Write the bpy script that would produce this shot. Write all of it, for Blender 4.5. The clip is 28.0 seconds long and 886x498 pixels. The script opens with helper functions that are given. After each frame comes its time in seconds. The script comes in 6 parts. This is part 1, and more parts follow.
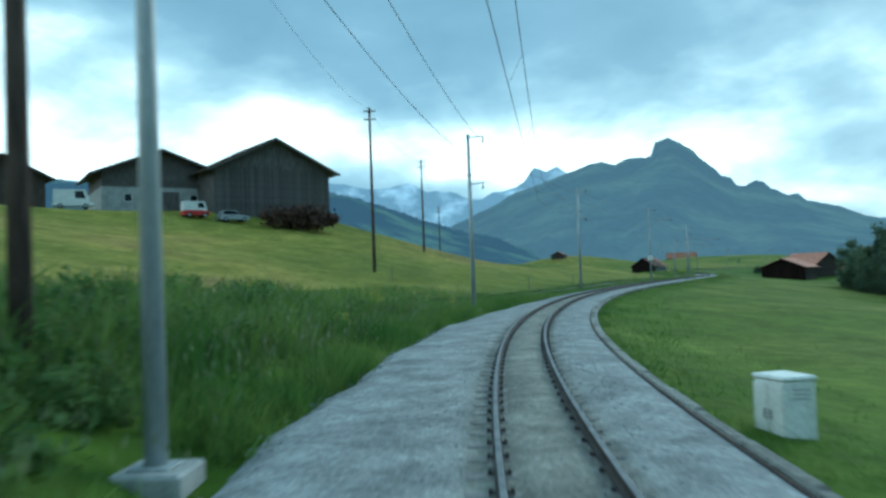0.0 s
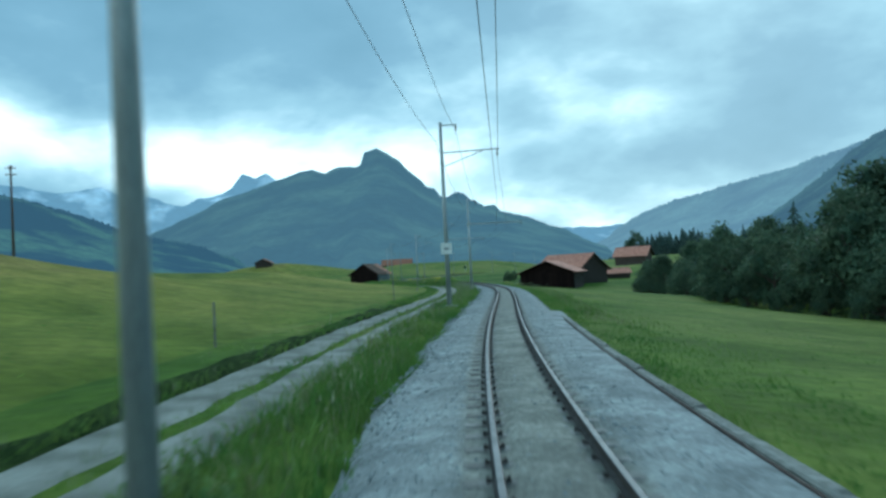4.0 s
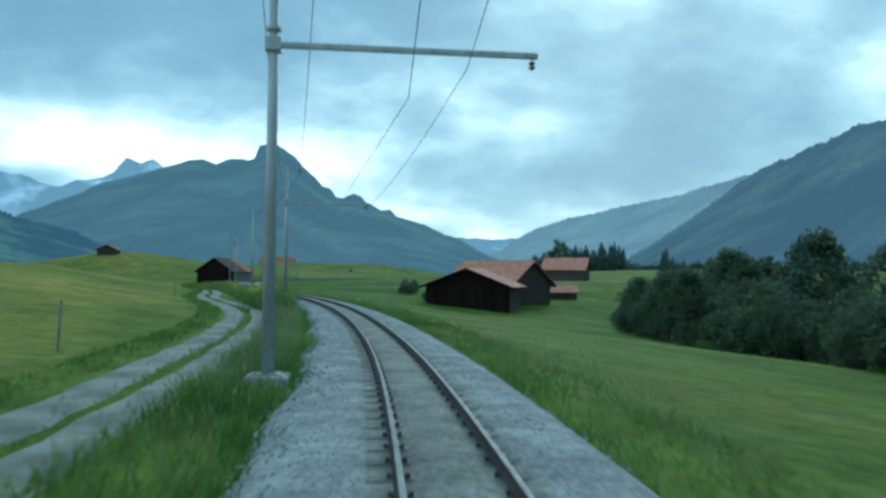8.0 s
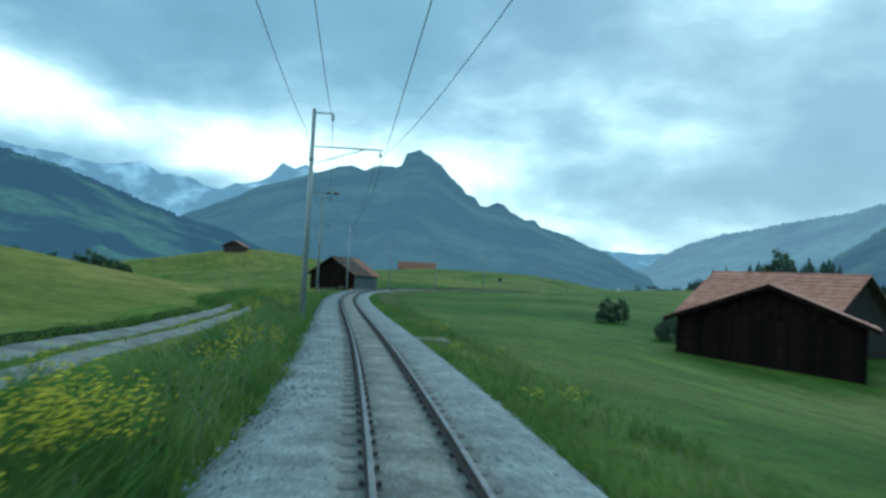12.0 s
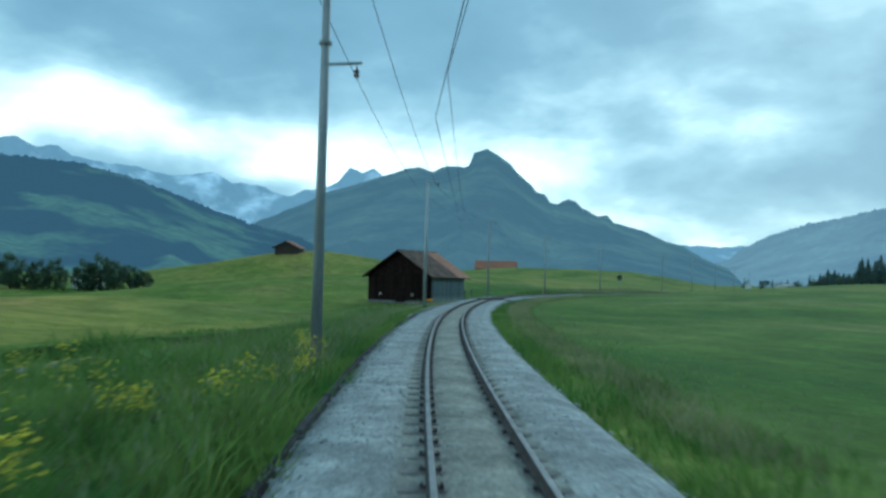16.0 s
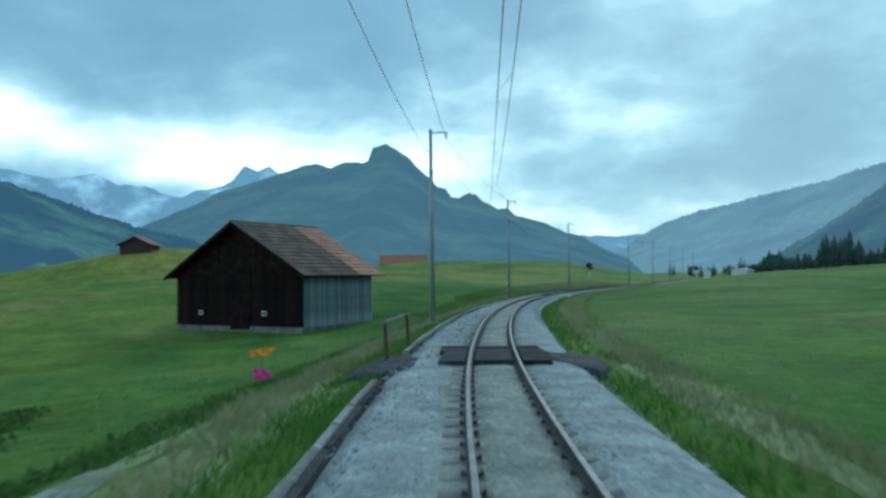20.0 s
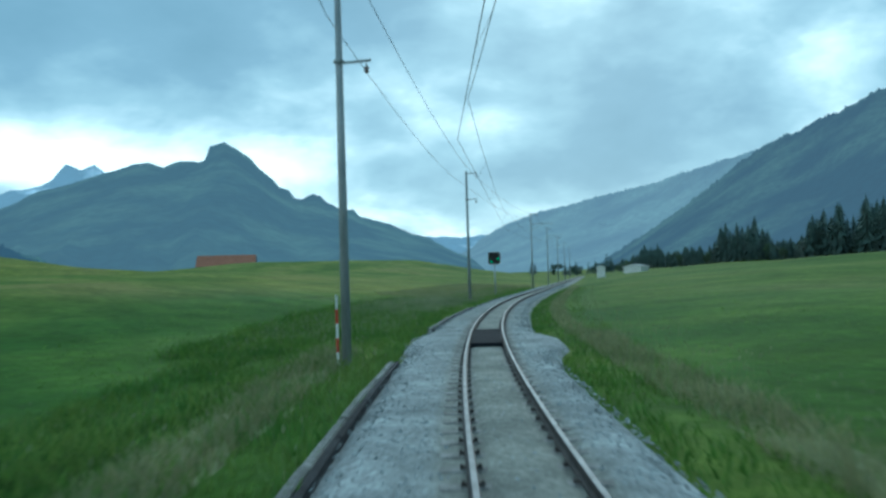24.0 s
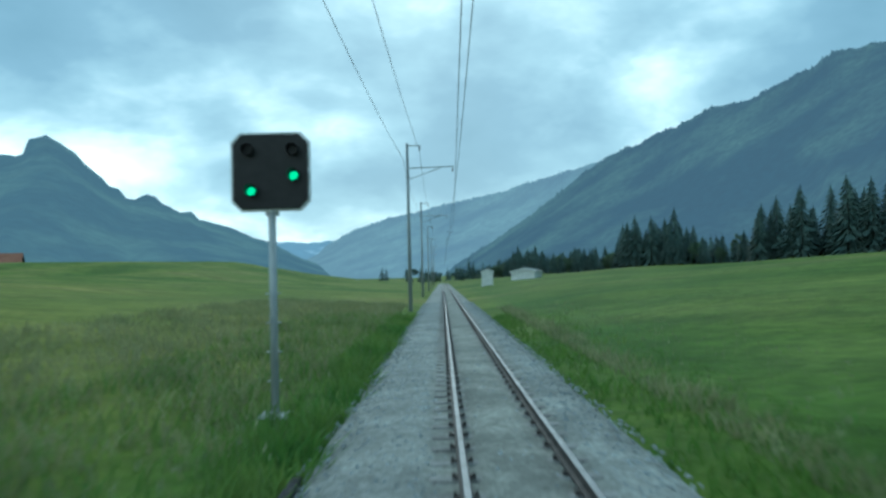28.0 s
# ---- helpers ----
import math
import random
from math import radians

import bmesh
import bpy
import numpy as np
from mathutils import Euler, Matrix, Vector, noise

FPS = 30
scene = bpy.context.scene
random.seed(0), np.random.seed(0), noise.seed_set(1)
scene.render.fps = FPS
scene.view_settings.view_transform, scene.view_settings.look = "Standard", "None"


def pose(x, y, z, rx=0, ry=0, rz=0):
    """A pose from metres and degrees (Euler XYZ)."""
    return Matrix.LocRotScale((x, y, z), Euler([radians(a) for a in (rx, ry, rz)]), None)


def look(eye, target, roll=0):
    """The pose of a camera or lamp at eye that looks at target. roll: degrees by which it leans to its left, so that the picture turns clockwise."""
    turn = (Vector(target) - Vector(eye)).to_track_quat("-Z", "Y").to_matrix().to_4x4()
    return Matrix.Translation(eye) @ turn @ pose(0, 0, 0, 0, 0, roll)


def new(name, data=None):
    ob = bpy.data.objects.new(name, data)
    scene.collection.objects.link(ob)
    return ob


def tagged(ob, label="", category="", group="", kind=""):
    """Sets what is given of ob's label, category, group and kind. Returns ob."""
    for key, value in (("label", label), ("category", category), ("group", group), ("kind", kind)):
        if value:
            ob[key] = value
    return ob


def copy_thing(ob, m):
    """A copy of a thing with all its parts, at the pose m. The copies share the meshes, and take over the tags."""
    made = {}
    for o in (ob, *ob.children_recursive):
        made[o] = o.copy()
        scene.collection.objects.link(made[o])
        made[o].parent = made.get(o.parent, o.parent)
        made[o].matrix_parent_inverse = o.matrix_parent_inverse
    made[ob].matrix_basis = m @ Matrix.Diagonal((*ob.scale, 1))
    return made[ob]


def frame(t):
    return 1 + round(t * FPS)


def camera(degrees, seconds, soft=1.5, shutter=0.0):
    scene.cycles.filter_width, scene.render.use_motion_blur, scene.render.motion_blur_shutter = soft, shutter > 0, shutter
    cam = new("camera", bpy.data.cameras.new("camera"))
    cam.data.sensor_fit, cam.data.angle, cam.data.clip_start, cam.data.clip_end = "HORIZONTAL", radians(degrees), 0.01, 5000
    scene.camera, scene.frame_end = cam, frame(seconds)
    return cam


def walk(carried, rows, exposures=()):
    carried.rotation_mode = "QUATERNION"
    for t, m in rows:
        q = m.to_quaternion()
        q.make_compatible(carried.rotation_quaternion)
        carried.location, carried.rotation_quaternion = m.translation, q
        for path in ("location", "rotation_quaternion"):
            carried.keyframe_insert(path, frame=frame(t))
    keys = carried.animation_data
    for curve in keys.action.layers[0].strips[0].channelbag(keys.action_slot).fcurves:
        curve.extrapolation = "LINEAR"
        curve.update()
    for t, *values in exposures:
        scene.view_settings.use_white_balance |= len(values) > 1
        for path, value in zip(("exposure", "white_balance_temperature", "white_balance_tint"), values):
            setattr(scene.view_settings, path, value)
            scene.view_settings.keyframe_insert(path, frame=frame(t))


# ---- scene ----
cam = camera(58.0, 28.0, soft=2.8, shutter=0.3)
# seconds, place in metres, yaw to the left from +y, pitch up, roll (degrees)
PATH = [
    (0.0, 0.00, 0.00, 1.80, -1.16, 1.84, -2.05),
    (0.5, 0.42, 8.72, 1.84, -3.46, 1.71, -2.42),
    (1.0, 1.23, 17.46, 1.85, -5.96, 1.67, -2.60),
    (1.5, 2.46, 26.20, 1.85, -8.66, 1.59, -2.64),
    (2.0, 4.11, 34.87, 1.84, -11.62, 1.52, -2.53),
    (2.5, 6.14, 43.48, 1.85, -14.19, 1.56, -2.77),
    (3.0, 8.53, 52.00, 1.86, -16.56, 1.66, -2.92),
    (3.5, 11.29, 60.39, 1.87, -19.08, 1.55, -3.26),
    (4.0, 14.39, 68.59, 1.89, -21.69, 1.59, -3.00),
    (4.5, 17.76, 76.58, 1.91, -24.21, 1.64, -2.23),
    (5.0, 21.28, 84.37, 1.93, -26.16, 1.71, -1.69),
    (5.5, 24.87, 91.95, 1.96, -27.47, 1.78, -1.30),
    (6.0, 28.46, 99.30, 1.98, -28.49, 1.85, -1.03),
    (6.5, 31.98, 106.40, 1.98, -29.39, 1.92, -0.85),
    (7.0, 35.34, 113.28, 1.95, -29.69, 1.83, -0.59),
    (7.5, 38.59, 119.97, 1.92, -29.58, 1.83, -0.01),
    (8.0, 41.72, 126.52, 1.90, -29.33, 1.87, 0.68),
    (8.5, 44.72, 132.98, 1.88, -28.86, 1.94, 1.01),
    (9.0, 47.54, 139.38, 1.84, -28.12, 2.00, 1.58),
    (9.5, 50.17, 145.78, 1.81, -27.05, 2.04, 2.22),
    (10.0, 52.61, 152.23, 1.81, -25.54, 2.15, 2.62),
    (10.5, 54.88, 158.76, 1.85, -23.84, 2.22, 2.87),
    (11.0, 56.99, 165.37, 1.91, -22.14, 2.08, 2.99),
    (11.5, 58.94, 172.03, 1.96, -20.61, 2.23, 3.08),
    (12.0, 60.72, 178.78, 1.95, -19.18, 2.28, 3.15),
    (12.5, 62.37, 185.62, 1.89, -17.75, 2.29, 2.94),
    (13.0, 63.92, 192.54, 1.83, -16.45, 2.30, 2.83),
    (13.5, 65.44, 199.55, 1.78, -15.44, 2.29, 2.36),
    (14.0, 66.92, 206.66, 1.78, -14.98, 2.28, 1.92),
    (14.5, 68.36, 213.84, 1.78, -14.54, 2.27, 1.66),
    (15.0, 69.79, 221.09, 1.80, -14.05, 2.26, 1.54),
    (15.5, 71.26, 228.39, 1.81, -13.98, 2.25, 1.56),
    (16.0, 72.78, 235.73, 1.83, -14.21, 2.15, 1.51),
    (16.5, 74.34, 243.10, 1.84, -14.45, 2.11, 1.40),
    (17.0, 76.01, 250.47, 1.84, -14.78, 2.03, 0.80),
    (17.5, 77.80, 257.83, 1.86, -15.49, 1.99, 0.66),
    (18.0, 79.74, 265.21, 1.86, -16.34, 1.94, 0.32),
    (18.5, 81.81, 272.58, 1.85, -17.39, 1.95, -0.08),
    (19.0, 84.04, 279.92, 1.85, -18.53, 1.92, -0.30),
    (19.5, 86.44, 287.20, 1.84, -19.87, 1.95, -0.55),
    (20.0, 89.00, 294.35, 1.84, -21.25, 1.97, -0.71),
    (20.5, 91.71, 301.35, 1.85, -22.75, 1.97, -0.84),
    (21.0, 94.58, 308.22, 1.86, -24.15, 2.04, -0.75),
    (21.5, 97.66, 315.07, 1.87, -25.46, 2.04, -0.99),
    (22.0, 100.99, 321.98, 1.86, -27.15, 2.01, -0.99),
    (22.5, 104.53, 328.97, 1.84, -28.59, 1.99, -1.09),
    (23.0, 108.27, 335.99, 1.81, -29.72, 1.97, -1.28),
    (23.5, 112.22, 343.01, 1.77, -30.87, 1.95, -1.58),
    (24.0, 116.37, 349.99, 1.73, -32.27, 1.91, -1.74),
    (24.5, 120.69, 356.91, 1.70, -33.69, 1.86, -1.90),
    (25.0, 125.16, 363.72, 1.67, -34.99, 1.75, -1.82),
    (25.5, 129.79, 370.41, 1.66, -36.33, 1.73, -1.70),
    (26.0, 134.57, 376.96, 1.64, -37.71, 1.75, -1.73),
    (26.5, 139.52, 383.39, 1.61, -39.04, 1.77, -1.75),
    (27.0, 144.65, 389.73, 1.57, -40.46, 1.90, -1.63),
    (27.5, 149.93, 395.96, 1.55, -41.83, 1.91, -1.60),
    (28.0, 155.39, 402.05, 1.56, -43.20, 2.11, -1.41),
]


def cab_pose(x, y, z, yaw, pitch, roll):
    a, b = radians(yaw), radians(pitch)
    ahead = Vector((-math.sin(a) * math.cos(b), math.cos(a) * math.cos(b), math.sin(b)))
    return look((x, y, z), Vector((x, y, z)) + ahead, roll)


walk(cam, [(t, cab_pose(*r)) for t, *r in PATH], exposures=[(0.0, 0.22, 5560, -8), (2.0, 0.14, 5480, -8), (4.5, 0.08, 5460, -8), (8.0, 0.06, 5460, -8), (24.0, 0.06, 5460, -8), (28.0, 0.14, 5580, -8)])

# ---------------------------------------------------------------- sky and sun
SUN_AZ, SUN_EL = radians(42), radians(26)
world = bpy.data.worlds.new("overcast_sky")
scene.world = world
world.use_nodes = True
wt = world.node_tree
wt.nodes.clear()


def wnode(kind, **vals):
    n = wt.nodes.new(kind)
    for k, v in vals.items():
        n.inputs[k].default_value = v
    return n


def wlink(a, ao, b, bi):
    wt.links.new(a.outputs[ao], b.inputs[bi])


def wmath(op, a, b=None):
    n = wt.nodes.new("ShaderNodeMath")
    n.operation = op
    for i, v in enumerate((a, b)):
        if v is None:
            continue
        if isinstance(v, (int, float)):
            n.inputs[i].default_value = v
        else:
            wt.links.new(v, n.inputs[i])
    return n.outputs[0]


tc = wnode("ShaderNodeTexCoord")
sep = wnode("ShaderNodeSeparateXYZ")
wlink(tc, "Generated", sep, 0)
up = wmath("MAXIMUM", sep.outputs[2], 0.0)
den = wmath("ADD", up, 0.42)
comb = wnode("ShaderNodeCombineXYZ")
wt.links.new(wmath("DIVIDE", sep.outputs[0], den), comb.inputs[0])
wt.links.new(wmath("DIVIDE", sep.outputs[1], den), comb.inputs[1])
comb.inputs[2].default_value = 3.7
big = wnode("ShaderNodeTexNoise", Scale=2.1, Detail=5.0, Roughness=0.5, Distortion=0.25)
wlink(comb, 0, big, "Vector")
soft_n = wnode("ShaderNodeTexNoise", Scale=4.2, Detail=5.0, Roughness=0.5, Distortion=0.2)
soft_map = wnode("ShaderNodeMapping")
soft_map.inputs["Scale"].default_value = (1.0, 1.0, 2.1)
soft_map.inputs["Location"].default_value = (1.35, 0.4, 0.55)
wlink(tc, "Generated", soft_map, "Vector")
wlink(soft_map, 0, soft_n, "Vector")
mixn = wmath("ADD", wmath("MULTIPLY", big.outputs[0], 0.55), wmath("MULTIPLY", soft_n.outputs[0], 0.45))
# the cloud deck is thinner, and so brighter, in a belt over the hills and round the veiled sun
mid_up = wmath("SUBTRACT", 0.160, wmath("MULTIPLY", wmath("MAXIMUM", sep.outputs[0], -0.5), 0.125))
broad = wmath("ADD", 0.054, wmath("MULTIPLY", wmath("MAXIMUM", wmath("SUBTRACT", -0.16, sep.outputs[0]), 0.0), 0.42))
off = wmath("DIVIDE", wmath("SUBTRACT", up, mid_up), broad)
belt = wmath("EXPONENT", wmath("MULTIPLY", wmath("MULTIPLY", off, off), -1.0))
dot = wnode("ShaderNodeVectorMath")
dot.operation = "DOT_PRODUCT"
wlink(tc, "Generated", dot, 0)
dot.inputs[1].default_value = (math.sin(SUN_AZ) * math.cos(SUN_EL), math.cos(SUN_AZ) * math.cos(SUN_EL), math.sin(SUN_EL))
veil = wmath("POWER", wmath("MAXIMUM", dot.outputs["Value"], 0.0), 42.0)
OPEN = radians(-9)  # the deck is most broken towards this bearing
side = wmath("MAXIMUM", wmath("ADD", wmath("MULTIPLY", sep.outputs[0], math.sin(OPEN)), wmath("MULTIPLY", sep.outputs[1], math.cos(OPEN))), 0.0)
belt = wmath("MULTIPLY", belt, wmath("ADD", wmath("ADD", 0.03, wmath("MULTIPLY", wmath("MAXIMUM", wmath("SUBTRACT", -0.22, sep.outputs[0]), 0.0), 0.5)), wmath("MULTIPLY", wmath("POWER", side, 4.0), 0.155)))
wisp = wnode("ShaderNodeTexNoise", Scale=11.0, Detail=6.0, Roughness=0.58, Distortion=0.5)
wlink(soft_map, 0, wisp, "Vector")
mixn = wmath("ADD", mixn, wmath("MULTIPLY", wmath("SUBTRACT", wisp.outputs[0], 0.5), 0.10))
cloud = wmath("ADD", wmath("ADD", mixn, belt), wmath("MULTIPLY", veil, 0.13))
ramp = wnode("ShaderNodeValToRGB")
wt.links.new(cloud, ramp.inputs[0])
els = ramp.color_ramp.elements
els[0].position, els[0].color = 0.36, (0.22, 0.371, 0.484, 1)
els[1].position, els[1].color = 0.72, (1.38, 1.52, 1.56, 1)
for pos, col in ((0.47, (0.268, 0.431, 0.554, 1)), (0.55, (0.402, 0.590, 0.70, 1)), (0.60, (0.585, 0.77, 0.865, 1)), (0.655, (0.95, 1.12, 1.19, 1))):
    e = els.new(pos)
    e.color = col
sky = wt.nodes.new("ShaderNodeTexSky")
sky.sky_type = "NISHITA"
sky.sun_disc = False
sky.sun_elevation, sky.sun_rotation = SUN_EL, SUN_AZ
bg_sky = wnode("ShaderNodeBackground", Strength=0.06)
wlink(sky, 0, bg_sky, "Color")
bg_cloud = wnode("ShaderNodeBackground", Strength=1.08)
wlink(ramp, 0, bg_cloud, "Color")
wmix = wnode("ShaderNodeMixShader")
wmix.inputs[0].default_value = 0.90
wlink(bg_sky, 0, wmix, 1)
wlink(bg_cloud, 0, wmix, 2)
wout = wnode("ShaderNodeOutputWorld")
wlink(wmix, 0, wout, 0)

sun = new("sun", bpy.data.lights.new("sun", "SUN"))
sun.data.energy, sun.data.angle, sun.data.color = 1.15, radians(25), (1.0, 0.97, 0.92)
sun.matrix_world = look((0, 0, 300), (-math.sin(SUN_AZ) * math.cos(SUN_EL), -math.cos(SUN_AZ) * math.cos(SUN_EL), 300 - math.sin(SUN_EL)))


# ---------------------------------------------------------------- materials
def mat(name, c1, c2, scale=4.0, rough=0.85, metal=0.0, bump=0.15, stretch=(1, 1, 1), vary=0.0, island=0.0, space="Object", fine=9.0, spec=0.3, grain=0.18, lift=0.0):
    m = bpy.data.materials.new(name)
    m.use_nodes = True
    nt = m.node_tree
    bsdf = nt.nodes["Principled BSDF"]
    bsdf.inputs["Roughness"].default_value = rough
    bsdf.inputs["Metallic"].default_value = metal
    bsdf.inputs["Specular IOR Level"].default_value = spec
    if space == "World":
        src = nt.nodes.new("ShaderNodeNewGeometry").outputs["Position"]
    else:
        src = nt.nodes.new("ShaderNodeTexCoord").outputs["Object"]
    mp = nt.nodes.new("ShaderNodeMapping")
    mp.inputs["Scale"].default_value = stretch
    nt.links.new(src, mp.inputs["Vector"])
    n1 = nt.nodes.new("ShaderNodeTexNoise")
    n1.inputs["Scale"].default_value, n1.inputs["Detail"].default_value = scale, 4.0
    n2 = nt.nodes.new("ShaderNodeTexNoise")
    n2.inputs["Scale"].default_value, n2.inputs["Detail"].default_value = scale * fine, 3.0
    for n in (n1, n2):
        nt.links.new(mp.outputs[0], n.inputs["Vector"])
    r = nt.nodes.new("ShaderNodeValToRGB")
    r.color_ramp.elements[0].position, r.color_ramp.elements[0].color = 0.35, (*c1, 1)
    r.color_ramp.elements[1].position, r.color_ramp.elements[1].color = 0.66, (*c2, 1)
    nt.links.new(n1.outputs[0], r.inputs[0])
    hsv = nt.nodes.new("ShaderNodeHueSaturation")
    nt.links.new(r.outputs[0], hsv.inputs["Color"])
    val = nt.nodes.new("ShaderNodeMapRange")
    val.inputs["From Min"].default_value, val.inputs["From Max"].default_value = 0.3, 0.7
    val.inputs["To Min"].default_value, val.inputs["To Max"].default_value = 1 - grain, 1 + grain
    nt.links.new(n2.outputs[0], val.inputs["Value"])
    last = val.outputs[0]
    for amount, sock in ((vary, "obj"), (island, "isl")):
        if amount:
            rnd = nt.nodes.new("ShaderNodeObjectInfo").outputs["Random"] if sock == "obj" else nt.nodes.new("ShaderNodeNewGeometry").outputs["Random Per Island"]
            mr = nt.nodes.new("ShaderNodeMapRange")
            mr.inputs["To Min"].default_value, mr.inputs["To Max"].default_value = 1 - amount, 1 + amount
            nt.links.new(rnd, mr.inputs["Value"])
            mul = nt.nodes.new("ShaderNodeMath")
            mul.operation = "MULTIPLY"
            nt.links.new(last, mul.inputs[0])
            nt.links.new(mr.outputs[0], mul.inputs[1])
            last = mul.outputs[0]
    nt.links.new(last, hsv.inputs["Value"])
    nt.links.new(hsv.outputs[0], bsdf.inputs["Base Color"])
    if lift:  # thin blades and leaves pass light on, and shade like the sward that they form
        nv = nt.nodes.new("ShaderNodeVectorMath")
        nv.operation = "SCALE"
        nv.inputs["Scale"].default_value = 1 - lift
        nt.links.new(nt.nodes.new("ShaderNodeNewGeometry").outputs["Normal"], nv.inputs[0])
        na = nt.nodes.new("ShaderNodeVectorMath")
        na.operation = "ADD"
        na.inputs[1].default_value = (0, 0, lift)
        nt.links.new(nv.outputs[0], na.inputs[0])
        nn = nt.nodes.new("ShaderNodeVectorMath")
        nn.operation = "NORMALIZE"
        nt.links.new(na.outputs[0], nn.inputs[0])
        nt.links.new(nn.outputs[0], bsdf.inputs["Normal"])
        thin = nt.nodes.new("ShaderNodeBsdfTranslucent")
        nt.links.new(hsv.outputs[0], thin.inputs["Color"])
        both = nt.nodes.new("ShaderNodeMixShader")
        both.inputs[0].default_value = 0.42
        nt.links.new(bsdf.outputs[0], both.inputs[1])
        nt.links.new(thin.outputs[0], both.inputs[2])
        nt.links.new(both.outputs[0], nt.nodes["Material Output"].inputs["Surface"])
    if bump:
        bp = nt.nodes.new("ShaderNodeBump")
        bp.inputs["Strength"].default_value, bp.inputs["Distance"].default_value = bump, 0.05
        nt.links.new(n2.outputs[0], bp.inputs["Height"])
        nt.links.new(bp.outputs[0], bsdf.inputs["Normal"])
    return m


def glow(name, col, strength):
    m = mat(name, col, col, bump=0)
    b = m.node_tree.nodes["Principled BSDF"]
    b.inputs["Emission Color"].default_value = (*col, 1)
    b.inputs["Emission Strength"].default_value = strength
    return m


def distant(name, c1, c2, haze_glow, amount, scale, fine=6.0, grain=0.22, edge=(0.35, 0.66), low=0.0, reach=200.0):
    """Far hills: woods and pasture, with distance haze put in as emission of the slopes; low favours pasture on the
    slopes up to reach metres.
    """
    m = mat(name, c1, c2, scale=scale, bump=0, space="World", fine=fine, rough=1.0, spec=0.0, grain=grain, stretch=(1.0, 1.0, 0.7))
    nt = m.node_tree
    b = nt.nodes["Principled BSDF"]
    b.inputs["Emission Color"].default_value = (*haze_glow, 1)
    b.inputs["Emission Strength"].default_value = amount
    r = next(n for n in nt.nodes if n.type == "VALTORGB")
    r.color_ramp.elements[0].position, r.color_ramp.elements[1].position = edge
    if low:
        n1 = r.inputs[0].links[0].from_socket
        sp = nt.nodes.new("ShaderNodeSeparateXYZ")
        nt.links.new(nt.nodes.new("ShaderNodeNewGeometry").outputs["Position"], sp.inputs[0])
        mr = nt.nodes.new("ShaderNodeMapRange")
        mr.inputs["From Min"].default_value, mr.inputs["From Max"].default_value = 0.0, reach
        mr.inputs["To Min"].default_value, mr.inputs["To Max"].default_value = low, -low * 0.4
        nt.links.new(sp.outputs[2], mr.inputs["Value"])
        ad = nt.nodes.new("ShaderNodeMath")
        nt.links.new(n1, ad.inputs[0])
        nt.links.new(mr.outputs[0], ad.inputs[1])
        nt.links.new(ad.outputs[0], r.inputs[0])
    return m


M_RAIL = mat("worn_rail_steel", (0.13, 0.14, 0.15), (0.22, 0.23, 0.24), 3, 0.62, 0.2, 0.05, spec=0.2)
M_RAIL_WEB = mat("rusty_rail_side", (0.046, 0.041, 0.039), (0.088, 0.078, 0.073), 6, 0.8, 0.2, 0.2)
M_SLEEPER = mat("weathered_sleeper", (0.11, 0.105, 0.10), (0.25, 0.245, 0.235), 3, 0.9, 0, 0.3, vary=0.3)
M_STONE = mat("ballast_stone", (0.22, 0.239, 0.243), (0.36, 0.383, 0.387), 0.5, 0.9, 0, 0.0, space="World", island=0.15)
M_ROADGRAVEL = mat("farm_track_gravel", (0.14, 0.147, 0.125), (0.29, 0.295, 0.265), 0.9, 0.95, 0, 0.4, space="World", fine=20)
M_MAST = mat("galvanised_mast_steel", (0.30, 0.33, 0.34), (0.42, 0.45, 0.46), 2, 0.55, 0.35, 0.05, stretch=(3, 3, 0.4), vary=0.1)
M_MAST_OLD = mat("brown_weathered_mast", (0.22, 0.245, 0.255), (0.33, 0.36, 0.37), 2, 0.7, 0.3, 0.08, stretch=(3, 3, 0.4))
M_WOODPOLE = mat("creosoted_pole_wood", (0.065, 0.046, 0.040), (0.14, 0.100, 0.085), 3, 0.9, 0, 0.3, stretch=(6, 6, 0.5))
M_BANK = mat("dark_earth_bank", (0.018, 0.034, 0.010), (0.045, 0.070, 0.022), 2.5, 0.95, 0, 0.6, space="World", spec=0.03)
M_KERB = mat("old_dirty_kerb", (0.13, 0.135, 0.12), (0.34, 0.345, 0.325), 7, 0.9, 0, 0.6, vary=0.3)
M_CONCRETE = mat("weathered_concrete", (0.28, 0.29, 0.285), (0.42, 0.43, 0.42), 3, 0.9, 0, 0.25)
M_WIRE = mat("dark_wire", (0.03, 0.035, 0.04), (0.05, 0.055, 0.06), 2, 0.6, 0.3, 0)
M_INSUL = mat("brown_insulator", (0.09, 0.05, 0.04), (0.14, 0.08, 0.06), 4, 0.3, 0, 0)
M_LOGS = mat("sun_blackened_barn_wood", (0.009, 0.0062, 0.0062), (0.024, 0.0150, 0.0135), 1.2, 0.95, 0, 0.3, stretch=(1.5, 1.5, 1.5), vary=0.13, spec=0.05)
M_FOOT = mat("damp_stone_footing", (0.085, 0.095, 0.105), (0.19, 0.20, 0.21), 1.5, 0.95, 0, 0.4)
M_PALEWOOD = mat("pale_frame_wood", (0.42, 0.36, 0.29), (0.58, 0.51, 0.42), 4, 0.8, 0, 0.2)
M_GREYWOOD = mat("silver_grey_boards", (0.14, 0.155, 0.165), (0.32, 0.345, 0.36), 1.6, 0.9, 0, 0.3, stretch=(5, 5, 0.7), vary=0.24)
